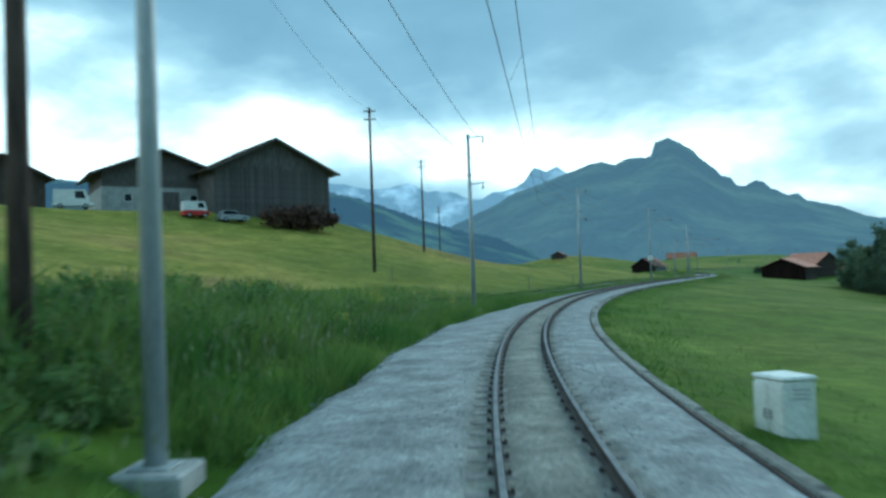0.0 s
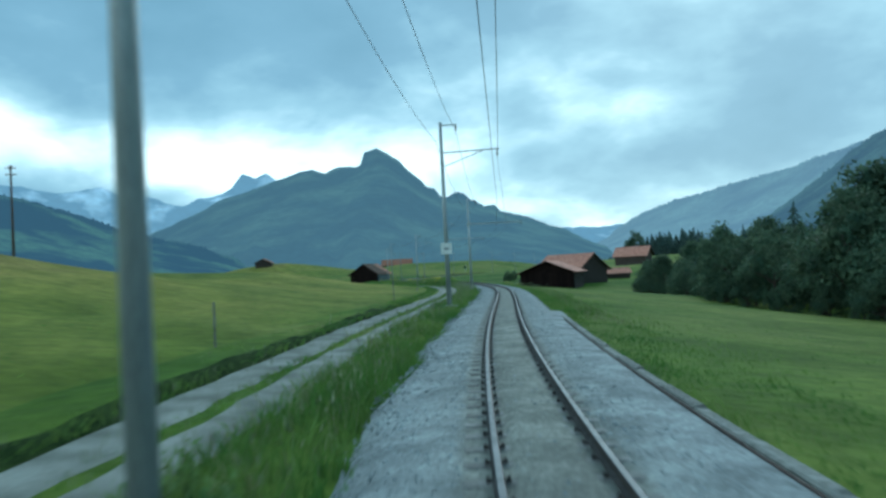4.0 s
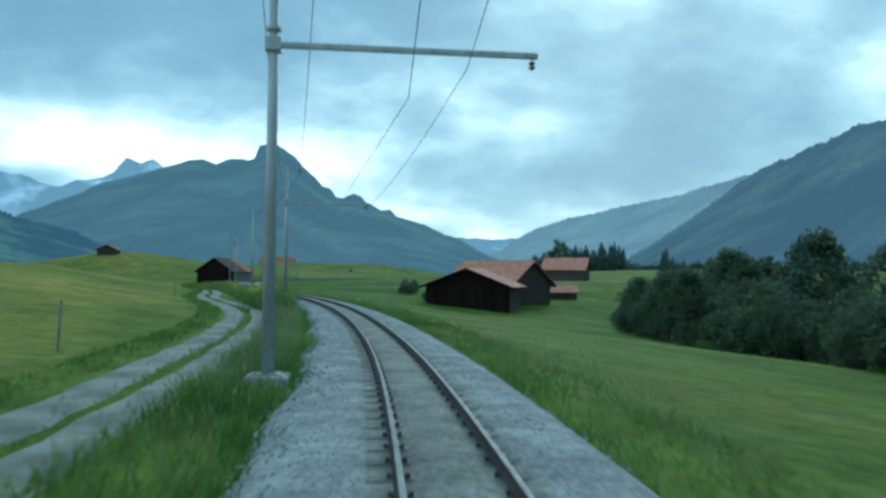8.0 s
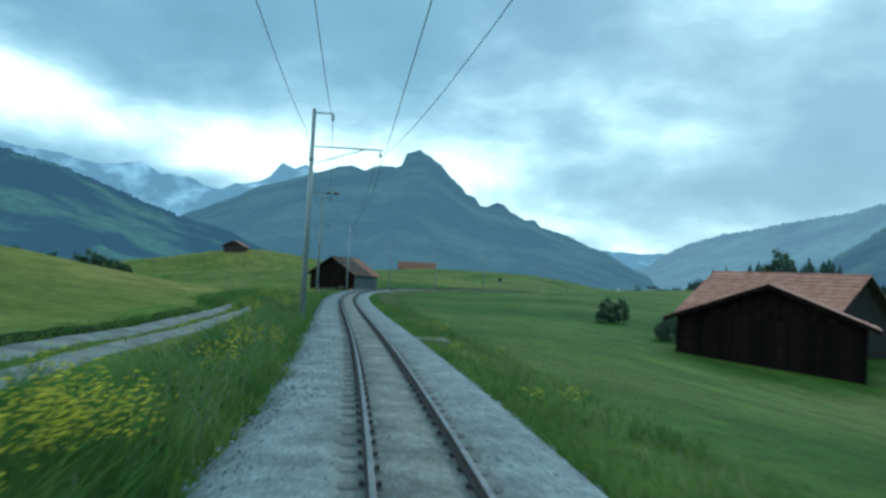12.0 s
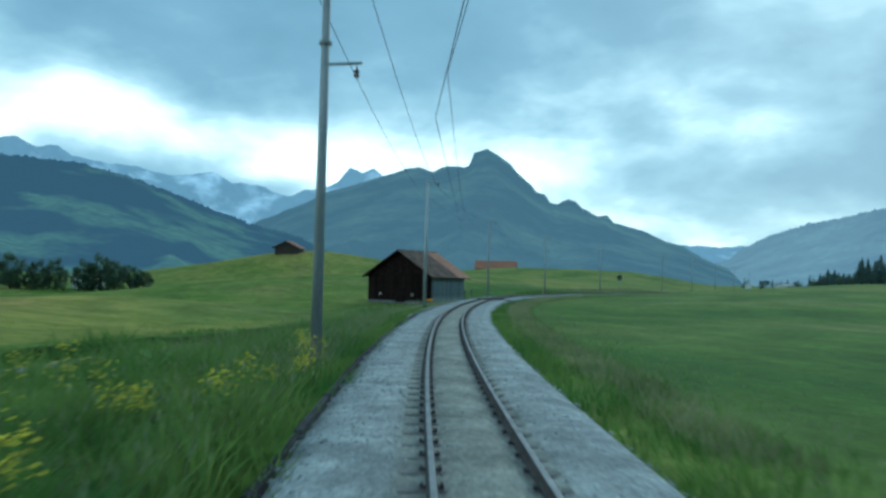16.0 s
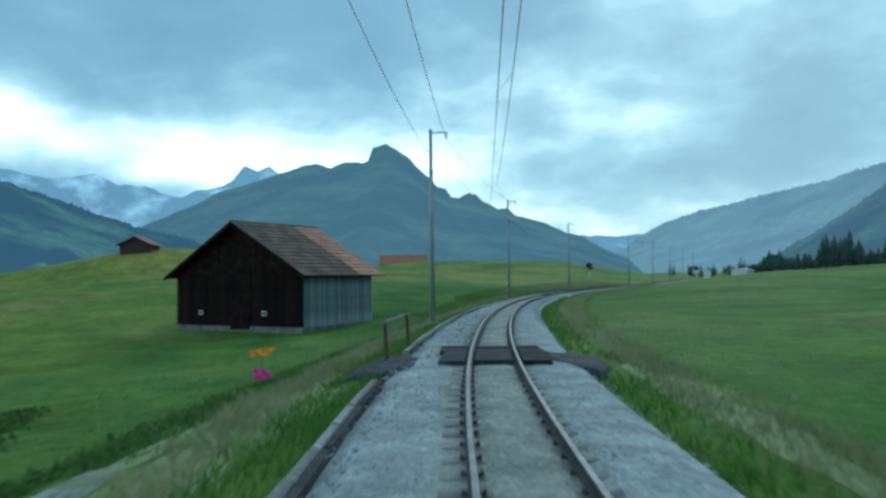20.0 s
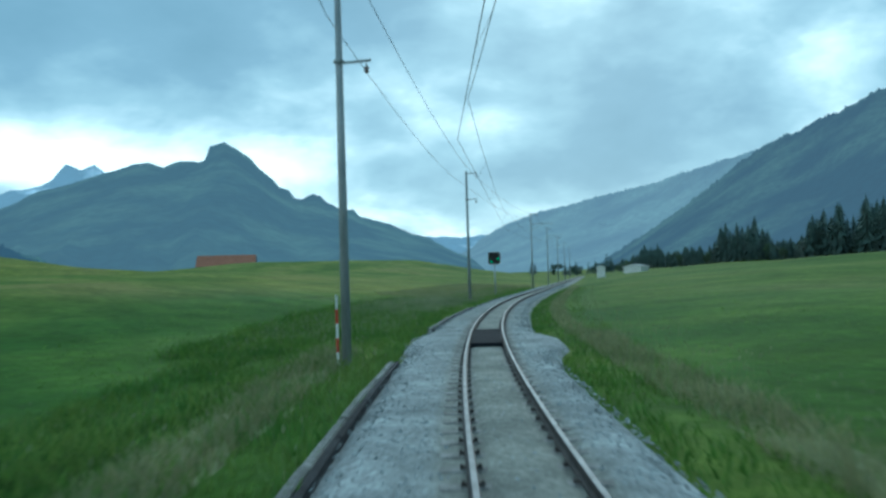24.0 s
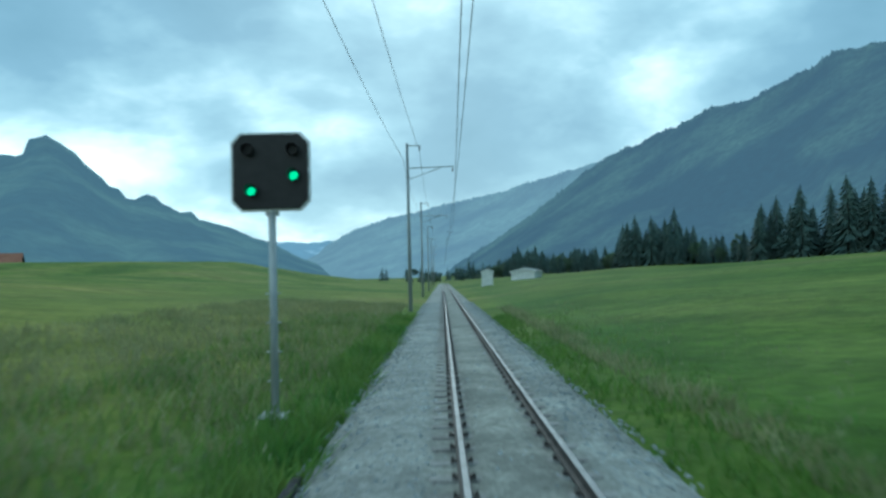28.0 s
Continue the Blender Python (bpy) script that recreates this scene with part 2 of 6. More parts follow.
M_CHALETWOOD = mat("weathered_chalet_boards", (0.085, 0.080, 0.082), (0.165, 0.152, 0.150), 1.4, 0.9, 0, 0.3, stretch=(4, 4, 0.8), vary=0.12)
M_BROWNWOOD = mat("dark_brown_boards", (0.040, 0.031, 0.028), (0.095, 0.074, 0.064), 2.0, 0.9, 0, 0.3, stretch=(6, 6, 0.6), vary=0.25)
M_ROOF_BROWN = mat("brown_shingle_roof", (0.090, 0.062, 0.050), (0.165, 0.116, 0.094), 0.9, 0.95, 0, 0.4, vary=0.03, spec=0.08)
M_ROOF_RUST = mat("rust_red_sheet_roof", (0.24, 0.095, 0.058), (0.36, 0.165, 0.105), 1.5, 0.8, 0, 0.2, vary=0.08)
M_ROOF_RED = mat("faded_red_tile_roof", (0.42, 0.175, 0.120), (0.58, 0.285, 0.210), 1.3, 0.85, 0, 0.3, vary=0.12)
M_PLASTER = mat("white_plaster", (0.50, 0.52, 0.50), (0.66, 0.68, 0.66), 1.5, 0.9, 0, 0.1)
M_PLASTER_GREY = mat("grey_weathered_plaster", (0.30, 0.32, 0.32), (0.44, 0.46, 0.455), 0.9, 0.9, 0, 0.15)
M_GLASS = mat("dark_window_glass", (0.012, 0.015, 0.018), (0.02, 0.024, 0.028), 1, 0.1, 0, 0, spec=0.6)
M_WHITE = mat("white_paint", (0.66, 0.68, 0.68), (0.78, 0.80, 0.80), 3, 0.5, 0, 0.03)
M_CABINET = mat("pale_grey_cabinet_plastic", (0.58, 0.62, 0.58), (0.70, 0.73, 0.70), 2, 0.45, 0, 0.04)
M_BLACK = mat("black_enamel", (0.006, 0.007, 0.008), (0.014, 0.015, 0.016), 5, 0.45, 0, 0.02)
M_RUBBER = mat("black_rubber_panel", (0.009, 0.011, 0.015), (0.018, 0.021, 0.027), 4, 0.9, 0, 0.15, vary=0.2, spec=0.04)
M_PLANK = mat("tarred_crossing_plank", (0.020, 0.021, 0.024), (0.060, 0.060, 0.064), 3, 0.9, 0, 0.3, stretch=(1, 6, 1), vary=0.4, spec=0.1)
M_ASPHALT = mat("broken_dark_asphalt", (0.018, 0.020, 0.026), (0.075, 0.078, 0.085), 4, 0.9, 0, 0.6, space="World", spec=0.12, fine=5, grain=0.35)
M_GREEN_LAMP = glow("green_signal_lamp", (0.03, 0.80, 0.34), 0.85)
M_LENS = mat("dark_lamp_lens", (0.006, 0.008, 0.008), (0.012, 0.014, 0.014), 4, 0.4, 0, 0, spec=0.2)
M_RED = mat("red_paint", (0.45, 0.03, 0.03), (0.58, 0.05, 0.045), 3, 0.4, 0, 0)
M_SILVER = mat("silver_car_paint", (0.30, 0.33, 0.34), (0.38, 0.41, 0.42), 3, 0.3, 0.5, 0)
M_TYRE = mat("tyre_rubber", (0.012, 0.012, 0.012), (0.025, 0.025, 0.025), 8, 0.9, 0, 0.1)
M_ORANGE = mat("orange_cloth", (0.75, 0.27, 0.02), (0.85, 0.35, 0.04), 6, 0.8, 0, 0)
M_PINK = mat("pink_cloth", (0.72, 0.03, 0.30), (0.82, 0.06, 0.40), 6, 0.8, 0, 0)
M_BARK = mat("tree_bark", (0.05, 0.04, 0.032), (0.11, 0.09, 0.075), 5, 0.95, 0, 0.4)
M_LEAF = mat("broadleaf_foliage", (0.060, 0.105, 0.066), (0.115, 0.160, 0.090), 0.6, 0.75, 0, 0, island=0.26, vary=0.22, lift=0.5, spec=0.15)
M_NEEDLE = mat("spruce_needles", (0.038, 0.072, 0.064), (0.072, 0.108, 0.090), 0.5, 0.85, 0, 0, island=0.3)
M_BLADE = mat("meadow_grass_blades", (0.080, 0.190, 0.036), (0.202, 0.305, 0.072), 0.35, 0.7, 0, 0, space="World", island=0.16, fine=3, lift=0.75, spec=0.1)
M_SEED = mat("dry_grass_seed_heads", (0.20, 0.225, 0.12), (0.32, 0.335, 0.20), 0.5, 0.9, 0, 0, island=0.3)
M_YELLOW = mat("yellow_petals", (0.50, 0.42, 0.02), (0.64, 0.56, 0.04), 3, 0.7, 0, 0, island=0.2)
M_PALEBLADE = mat("pale_ripe_grass", (0.200, 0.235, 0.105), (0.330, 0.345, 0.180), 0.35, 0.7, 0, 0, space="World", island=0.16, fine=3, lift=0.75, spec=0.1)
M_FROTH = mat("whitish_flowering_grass", (0.160, 0.225, 0.100), (0.285, 0.340, 0.190), 0.35, 0.7, 0, 0, space="World", island=0.16, fine=3, lift=0.75, spec=0.1)
M_LUSH = mat("lush_verge_grass", (0.066, 0.165, 0.026), (0.145, 0.245, 0.048), 0.7, 0.7, 0, 0, space="World", island=0.22, fine=4, lift=0.7, spec=0.08)
M_RANK = mat("rank_ditch_grass", (0.060, 0.130, 0.026), (0.120, 0.190, 0.046), 0.7, 0.7, 0, 0, space="World", island=0.25, fine=4, lift=0.7, spec=0.1)
M_WEED = mat("dark_weed_leaves", (0.068, 0.148, 0.038), (0.155, 0.240, 0.076), 0.7, 0.7, 0, 0, space="World", island=0.25, fine=4, lift=0.5, spec=0.12)
M_DRYGRASS = mat("trodden_dry_grass", (0.150, 0.180, 0.070), (0.238, 0.260, 0.118), 0.9, 0.95, 0, 0.5, space="World", fine=12)
M_HEDGE = mat("dark_brush_heap", (0.050, 0.030, 0.024), (0.120, 0.072, 0.056), 2, 0.95, 0, 0, island=0.4)


def ground_material():
    m = bpy.data.materials.new("meadow_ground")
    m.use_nodes = True
    nt = m.node_tree
    b = nt.nodes["Principled BSDF"]
    b.inputs["Roughness"].default_value = 0.95
    b.inputs["Specular IOR Level"].default_value = 0.06
    pos = nt.nodes.new("ShaderNodeNewGeometry").outputs["Position"]

    def nz(scale, detail, stretch=(1, 1, 1), rot=0.0):
        mp = nt.nodes.new("ShaderNodeMapping")
        mp.inputs["Scale"].default_value = stretch
        mp.inputs["Rotation"].default_value = (0, 0, rot)
        nt.links.new(pos, mp.inputs["Vector"])
        n = nt.nodes.new("ShaderNodeTexNoise")
        n.inputs["Scale"].default_value, n.inputs["Detail"].default_value = scale, detail
        nt.links.new(mp.outputs[0], n.inputs["Vector"])
        return n.outputs[0]

    def ramp(src, stops):
        r = nt.nodes.new("ShaderNodeValToRGB")
        el = r.color_ramp.elements
        el[0].position, el[0].color = stops[0][0], (*stops[0][1], 1)
        el[1].position, el[1].color = stops[-1][0], (*stops[-1][1], 1)
        for p, c in stops[1:-1]:
            e = el.new(p)
            e.color = (*c, 1)
        nt.links.new(src, r.inputs[0])
        return r.outputs[0]

    def mixc(fac, a, c, mode="MIX"):
        n = nt.nodes.new("ShaderNodeMix")
        n.data_type, n.blend_type = "RGBA", mode
        if isinstance(fac, float):
            n.inputs[0].default_value = fac
        else:
            nt.links.new(fac, n.inputs[0])
        nt.links.new(a, n.inputs[6])
        nt.links.new(c, n.inputs[7])
        return n.outputs[2]

    lush = ramp(nz(0.045, 5), [(0.34, (0.060, 0.120, 0.018)), (0.46, (0.100, 0.154, 0.025)), (0.57, (0.142, 0.182, 0.040)), (0.68, (0.178, 0.178, 0.056))])
    mown = ramp(nz(0.05, 5, (1.0, 0.45, 1.0), 0.5), [(0.32, (0.120, 0.155, 0.032)), (0.5, (0.200, 0.210, 0.046)), (0.60, (0.255, 0.232, 0.060)), (0.69, (0.225, 0.172, 0.068))])
    at = nt.nodes.new("ShaderNodeAttribute")
    at.attribute_name = "mown"
    col = mixc(at.outputs["Fac"], lush, mown)
    # well-manured uncut grass is a deeper, bluer green; on the right it also paints in windscreen dimming
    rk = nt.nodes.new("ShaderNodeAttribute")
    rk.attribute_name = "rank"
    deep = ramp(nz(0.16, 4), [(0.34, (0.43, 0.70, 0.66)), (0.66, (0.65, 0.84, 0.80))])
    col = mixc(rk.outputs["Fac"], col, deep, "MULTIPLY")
    fine = ramp(nz(1.6, 6), [(0.30, (0.70, 0.72, 0.70)), (0.70, (1.24, 1.20, 1.12))])
    col = mixc(1.0, col, fine, "MULTIPLY")
    swath = ramp(nz(0.30, 3, (1.0, 0.12, 1.0), 0.75), [(0.40, (0.80, 0.82, 0.84)), (0.62, (1.14, 1.12, 1.04))])
    col = mixc(0.5, col, swath, "MULTIPLY")
    patch = ramp(nz(0.33, 4, (1.0, 0.6, 1.0), 0.3), [(0.36, (0.76, 0.80, 0.66)), (0.5, (1.0, 1.0, 1.0)), (0.66, (1.26, 1.20, 1.25))])
    col = mixc(0.85, col, patch, "MULTIPLY")
    nt.links.new(col, b.inputs["Base Color"])
    bp = nt.nodes.new("ShaderNodeBump")
    bp.inputs["Strength"].default_value, bp.inputs["Distance"].default_value = 0.5, 0.15
    nt.links.new(nz(3.5, 5), bp.inputs["Height"])
    nt.links.new(bp.outputs[0], b.inputs["Normal"])
    return m


M_GROUND = ground_material()


def ballast_material():
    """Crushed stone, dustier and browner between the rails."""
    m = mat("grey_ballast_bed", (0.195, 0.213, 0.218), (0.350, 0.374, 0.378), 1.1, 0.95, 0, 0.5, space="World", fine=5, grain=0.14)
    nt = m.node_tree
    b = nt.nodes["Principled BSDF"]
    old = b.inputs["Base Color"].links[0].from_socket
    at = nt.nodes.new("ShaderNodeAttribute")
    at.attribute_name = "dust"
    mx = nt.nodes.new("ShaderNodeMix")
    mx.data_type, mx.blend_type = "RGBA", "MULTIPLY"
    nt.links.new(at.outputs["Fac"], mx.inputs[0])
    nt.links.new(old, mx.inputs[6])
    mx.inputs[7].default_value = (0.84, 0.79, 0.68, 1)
    # single stones: a tone for each cell, dark joints between
    pos = nt.nodes.new("ShaderNodeNewGeometry").outputs["Position"]
    cell = nt.nodes.new("ShaderNodeTexVoronoi")
    cell.inputs["Scale"].default_value = 17.0
    nt.links.new(pos, cell.inputs["Vector"])
    bw = nt.nodes.new("ShaderNodeSeparateColor")
    nt.links.new(cell.outputs["Color"], bw.inputs[0])
    tone = nt.nodes.new("ShaderNodeMapRange")
    tone.inputs["To Min"].default_value, tone.inputs["To Max"].default_value = 0.76, 1.22
    nt.links.new(bw.outputs[0], tone.inputs["Value"])
    joint = nt.nodes.new("ShaderNodeMapRange")
    joint.inputs["From Min"].default_value, joint.inputs["From Max"].default_value = 0.35, 0.75
    joint.inputs["To Min"].default_value, joint.inputs["To Max"].default_value = 1.08, 0.78
    nt.links.new(cell.outputs["Distance"], joint.inputs["Value"])
    mul = nt.nodes.new("ShaderNodeMath")
    mul.operation = "MULTIPLY"
    nt.links.new(tone.outputs[0], mul.inputs[0])
    nt.links.new(joint.outputs[0], mul.inputs[1])
    hs = nt.nodes.new("ShaderNodeHueSaturation")
    nt.links.new(mx.outputs[2], hs.inputs["Color"])
    nt.links.new(mul.outputs[0], hs.inputs["Value"])
    nt.links.new(hs.outputs[0], b.inputs["Base Color"])
    bump = b.inputs["Normal"].links[0].from_node
    nt.links.new(joint.outputs[0], bump.inputs["Height"])
    bump.inputs["Strength"].default_value, bump.inputs["Distance"].default_value = 0.8, 0.03
    return m


M_BALLAST = ballast_material()


# ---------------------------------------------------------------- mesh helpers
def mesh_np(name, verts, faces_flat, sizes, material, smooth=False):
    """A mesh from arrays: vertices (n, 3), vertex indices of all faces in a row, corners of each face."""
    me = bpy.data.meshes.new(name)
    verts = np.asarray(verts, np.float32).reshape(-1, 3)
    faces_flat, sizes = np.asarray(faces_flat, np.int32).ravel(), np.asarray(sizes, np.int32)
    me.vertices.add(len(verts))
    me.vertices.foreach_set("co", verts.ravel())
    me.loops.add(len(faces_flat))
    me.loops.foreach_set("vertex_index", faces_flat)
    me.polygons.add(len(sizes))
    me.polygons.foreach_set("loop_start", np.r_[0, np.cumsum(sizes)[:-1]].astype(np.int32))
    me.polygons.foreach_set("loop_total", sizes)
    me.polygons.foreach_set("use_smooth", np.full(len(sizes), smooth))
    me.materials.append(material)
    me.update(calc_edges=True)
    return me


def tri_mesh(name, verts, tris, material, smooth=False):
    tris = np.asarray(tris).reshape(-1, 3)
    return mesh_np(name, verts, tris, np.full(len(tris), 3), material, smooth)


def grid_mesh(name, pts, material, smooth=True, close=False):
    """A sheet from an array (rows, columns, 3); close joins the last column to the first."""
    n, m = pts.shape[:2]
    idx = np.arange(n * m).reshape(n, m)
    if close:
        idx = np.concatenate([idx, idx[:, :1]], 1)
    q = np.stack([idx[:-1, :-1], idx[:-1, 1:], idx[1:, 1:], idx[1:, :-1]], -1).reshape(-1, 4)
    return mesh_np(name, pts.reshape(-1, 3), q, np.full(len(q), 4), material, smooth)


def finish(bm, name, material, smooth=False):
    bmesh.ops.recalc_face_normals(bm, faces=bm.faces)
    me = bpy.data.meshes.new(name)
    bm.to_mesh(me)
    bm.free()
    me.materials.append(material)
    if smooth:
        for p in me.polygons:
            p.use_smooth = True
    return me


def hang(name, me, parent=None, label="", at_m=None):
    ob = new(name, me)
    ob.parent = parent
    if at_m is not None:
        ob.matrix_basis = at_m
    if label:
        ob["label"] = label
    return ob


def part(name, bm, material, parent, label="", smooth=False, at_m=None):
    return hang(name, finish(bm, name, material, smooth), parent, label, at_m)


def thing(name, m, label, category, group="", kind=""):
    ob = new(name)
    ob.empty_display_size = 0.3
    ob.matrix_basis = m
    return tagged(ob, label, category, group, kind)


def box(bm, x0, x1, y0, y1, z0, z1, bevel=0.0):
    vs = [bm.verts.new(p) for p in ((x0, y0, z0), (x1, y0, z0), (x1, y1, z0), (x0, y1, z0), (x0, y0, z1), (x1, y0, z1), (x1, y1, z1), (x0, y1, z1))]
    fs = [bm.faces.new([vs[i] for i in f]) for f in ((3, 2, 1, 0), (4, 5, 6, 7), (0, 1, 5, 4), (1, 2, 6, 5), (2, 3, 7, 6), (3, 0, 4, 7))]
    if bevel:
        bmesh.ops.bevel(bm, geom=list({e for f in fs for e in f.edges}), offset=bevel, segments=1, affect="EDGES")
    return bm


def boxm(*a, bevel=0.0):
    return box(bmesh.new(), *a, bevel=bevel)


def prism(bm, outline, axis_from, axis_to):
    """Extrudes an (x, z) outline along y."""
    a = [bm.verts.new((x, axis_from, z)) for x, z in outline]
    b = [bm.verts.new((x, axis_to, z)) for x, z in outline]
    n = len(outline)
    bm.faces.new(a)
    bm.faces.new(b[::-1])
    for i in range(n):
        bm.faces.new((a[i], b[i], b[(i + 1) % n], a[(i + 1) % n]))
    return bm


def tube(bm, p, q, r0, r1=None, seg=10, caps=True):
    p, q = Vector(p), Vector(q)
    r1 = r0 if r1 is None else r1
    z = (q - p).normalized()
    x = z.orthogonal().normalized()
    y = z.cross(x)
    ring = lambda c, r: [bm.verts.new(c + (x * math.cos(2 * math.pi * i / seg) + y * math.sin(2 * math.pi * i / seg)) * r) for i in range(seg)]
    a, b = ring(p, r0), ring(q, r1)
    for i in range(seg):
        bm.faces.new((a[i], a[(i + 1) % seg], b[(i + 1) % seg], b[i]))
    if caps:
        bm.faces.new(a[::-1])
        bm.faces.new(b)
    return bm


# ---------------------------------------------------------------- alignment of the line
# heading of the line, degrees clockwise from +y, every 10 m
HEADING = [1.52, 4.35, 7.41, 10.57, 13.36, 16.09, 18.99, 21.86, 23.88, 25.11, 26.08, 26.3, 25.89, 25.66, 24.63, 22.8, 20.53, 18.24, 16.24, 14.13, 12.74, 12.13, 11.43, 11.17, 11.54, 11.85, 12.76, 14.06, 15.34, 16.87, 18.6, 20.63, 22.51, 24.72, 26.41, 27.85, 29.48, 31.12, 32.67, 34.4, 36.13, 37.94, 39.58, 41.3, 42.6, 43.1]
LEVEL = [0.0, 0.05, 0.04, 0.07, 0.11, 0.17, 0.15, 0.08, 0.03, 0.10, 0.06, 0.0, 0.01, 0.04, 0.06, 0.04, 0.06, 0.06, -0.01, -0.11, -0.15, -0.23, -0.2]
S_FROM, S_TO = -60.0, 900.0
DS = 0.5
CS = np.arange(S_FROM, S_TO + DS / 2, DS)
CH = np.radians(np.where(CS < 0, HEADING[0] + 0.289 * CS, np.interp(CS, np.arange(len(HEADING)) * 10.0, HEADING)))
_mid = (CH[1:] + CH[:-1]) / 2
CX, CY = np.r_[0, np.cumsum(np.sin(_mid) * DS)], np.r_[0, np.cumsum(np.cos(_mid) * DS)]
_zero = int(round(-S_FROM / DS))
CX, CY = CX - CX[_zero], CY - CY[_zero]
AXLE = 0.80  # the line's centre lies this far to the right of the cab's seat
CX, CY = CX + np.cos(CH) * AXLE, CY - np.sin(CH) * AXLE


def level(s):
    return np.interp(s, np.arange(len(LEVEL)) * 20.0, LEVEL)


def on_line(s, lat, up=0.0):
    """World places, s metres along the line, lat to the right of its centre, up over the rail tops."""
    s, lat = np.broadcast_arrays(np.asarray(s, float), np.asarray(lat, float))
    a = np.interp(s, CS, CH)
    return np.stack([np.interp(s, CS, CX) + np.cos(a) * lat, np.interp(s, CS, CY) - np.sin(a) * lat, level(s) + up + 0 * s], -1)


def heading(s):
    return float(np.interp(s, CS, CH))


def line_pose(s, lat, z):
    """A pose with y along the line and x to its right, at the world height z."""
    p = on_line(s, lat)
    return Matrix.Translation((p[0], p[1], z)) @ Matrix.Rotation(-heading(s), 4, "Z")


# height of the meadow over the rails, along the line and across it
ROW_S = [0, 60, 110, 160, 220, 260, 300, 350, 420, 500]
LEFT_LAT = [-120, -60, -30, -15, -7]
LEFT_UP = [[15, 10, 5.0, 2.4, 1.4], [15, 10.5, 4.2, 1.1, -0.2], [15, 12.5, 4.0, 0.8, -0.1], [5, 4, 1.6, 0.3, -0.3], [3, 4.5, 3.2, 0.5, -0.3],
           [0, 2.5, 2.8, 0.5, -0.4], [-4, -1.2, -0.3, -1.2, -1.0], [-5, -3, -2.6, -2.4, -1.6], [-3, 2.6, 1.8, 0.5, -0.2], [0, 2.8, 1.3, 0.4, -0.1]]
RIGHT_LAT = [5, 12, 25, 50, 120]
RIGHT_UP = [[-0.85, -1.3, -1.9, -3, -5], [-0.5, -1.0, -2.2, -4, -6], [-0.7, -1.5, -3, -5, -7], [-0.7, -1.5, -3, -5, -7], [-0.6, -1.4, -3.6, -5.6, -6],
            [-0.5, -0.8, -1.5, -3.0, -3], [-0.6, -0.9, -0.8, -0.2, 1], [-0.6, -0.6, -0.1, 0.6, 2], [-0.4, 0.1, 0.7, 1.4, 3], [-0.1, 0.9, 2.0, 3.3, 5.4]]


def bed_left(s):
    """How far the ballast reaches to the left: wider by the first mast."""
    s = np.asarray(s, float)
    ragged = (0.11 * np.sin(s * 0.7) + 0.07 * np.sin(s * 1.9 + 1)) * np.clip((232 - s) / 10, 0, 1)
    return 2.1 + ragged + 1.25 * np.clip((55 - s) / 25, 0, 1) + 0.34 * np.exp(-((s - 397.4) / 2.4) ** 4)


def bed_right(s):
    s = np.asarray(s, float)
    return 1.92 - 0.35 * np.clip((s - 340) / 20, 0, 1) + 0.70 * np.exp(-((s - 396.0) / 3.0) ** 4)


def profile(s, lat):
    """Height of the ground over z = 0 at a place along and across the line."""
    s, lat = np.broadcast_arrays(np.asarray(s, float), np.asarray(lat, float))
    wide = np.maximum(bed_left(s) - 2.1, 0)
    la = np.where(lat < -2.1, np.minimum(lat + wide, -2.1), lat)
    cols = LEFT_LAT + [-2.3, -1.8, 1.7, 2.2] + RIGHT_LAT
    rows = [np.interp(la, cols, lf + [-0.36, -0.55, -0.55, -0.36] + rt) for lf, rt in zip(LEFT_UP, RIGHT_UP)]
    f = np.clip(np.interp(s, ROW_S, np.arange(len(ROW_S))), 0, len(ROW_S) - 1)
    i = np.minimum(f.astype(int), len(ROW_S) - 2)
    w = f - i
    w = w * w * (3 - 2 * w)
    st = np.stack(rows)
    lo = np.take_along_axis(st, i[None], 0)[0]
    hi = np.take_along_axis(st, i[None] + 1, 0)[0]
    z = lo * (1 - w) + hi * w + level(s)
    z = z - 0.48 * np.exp(-((s - 8.3) ** 2 / 3.5 + (lat + 4.2) ** 2 / 2.0))  # hollow round the first mast's foot
    far = np.clip((np.abs(lat) - 8) / 20, 0, 1)
    z = z + far * (0.22 * np.sin(s * 0.11 + lat * 0.07) + 0.16 * np.sin(s * 0.05 - lat * 0.13 + 1.3))
    return z


def along_across(x, y):
    """s and lat of world places, by the nearest piece of the line."""
    x, y = np.broadcast_arrays(np.asarray(x, float), np.asarray(y, float))
    sh, x, y = x.shape, x.ravel(), y.ravel()
    step = 8
    sx, sy = CX[::step], CY[::step]
    out_s, out_l = np.empty(len(x)), np.empty(len(x))
    for k in range(0, len(x), 8000):
        xa, ya = x[k:k + 8000], y[k:k + 8000]
        near = ((xa[:, None] - sx) ** 2 + (ya[:, None] - sy) ** 2).argmin(1) * step
        a = CH[near]
        dx, dy = xa - CX[near], ya - CY[near]
        ds = np.clip(dx * np.sin(a) + dy * np.cos(a), -step * DS, step * DS)
        s = CS[near] + ds
        a = np.interp(s, CS, CH)
        dx, dy = xa - np.interp(s, CS, CX), ya - np.interp(s, CS, CY)
        side = np.sign(dx * np.cos(a) - dy * np.sin(a))
        out_s[k:k + 8000], out_l[k:k + 8000] = s, side * np.hypot(dx, dy)
    return out_s.reshape(sh), out_l.reshape(sh)


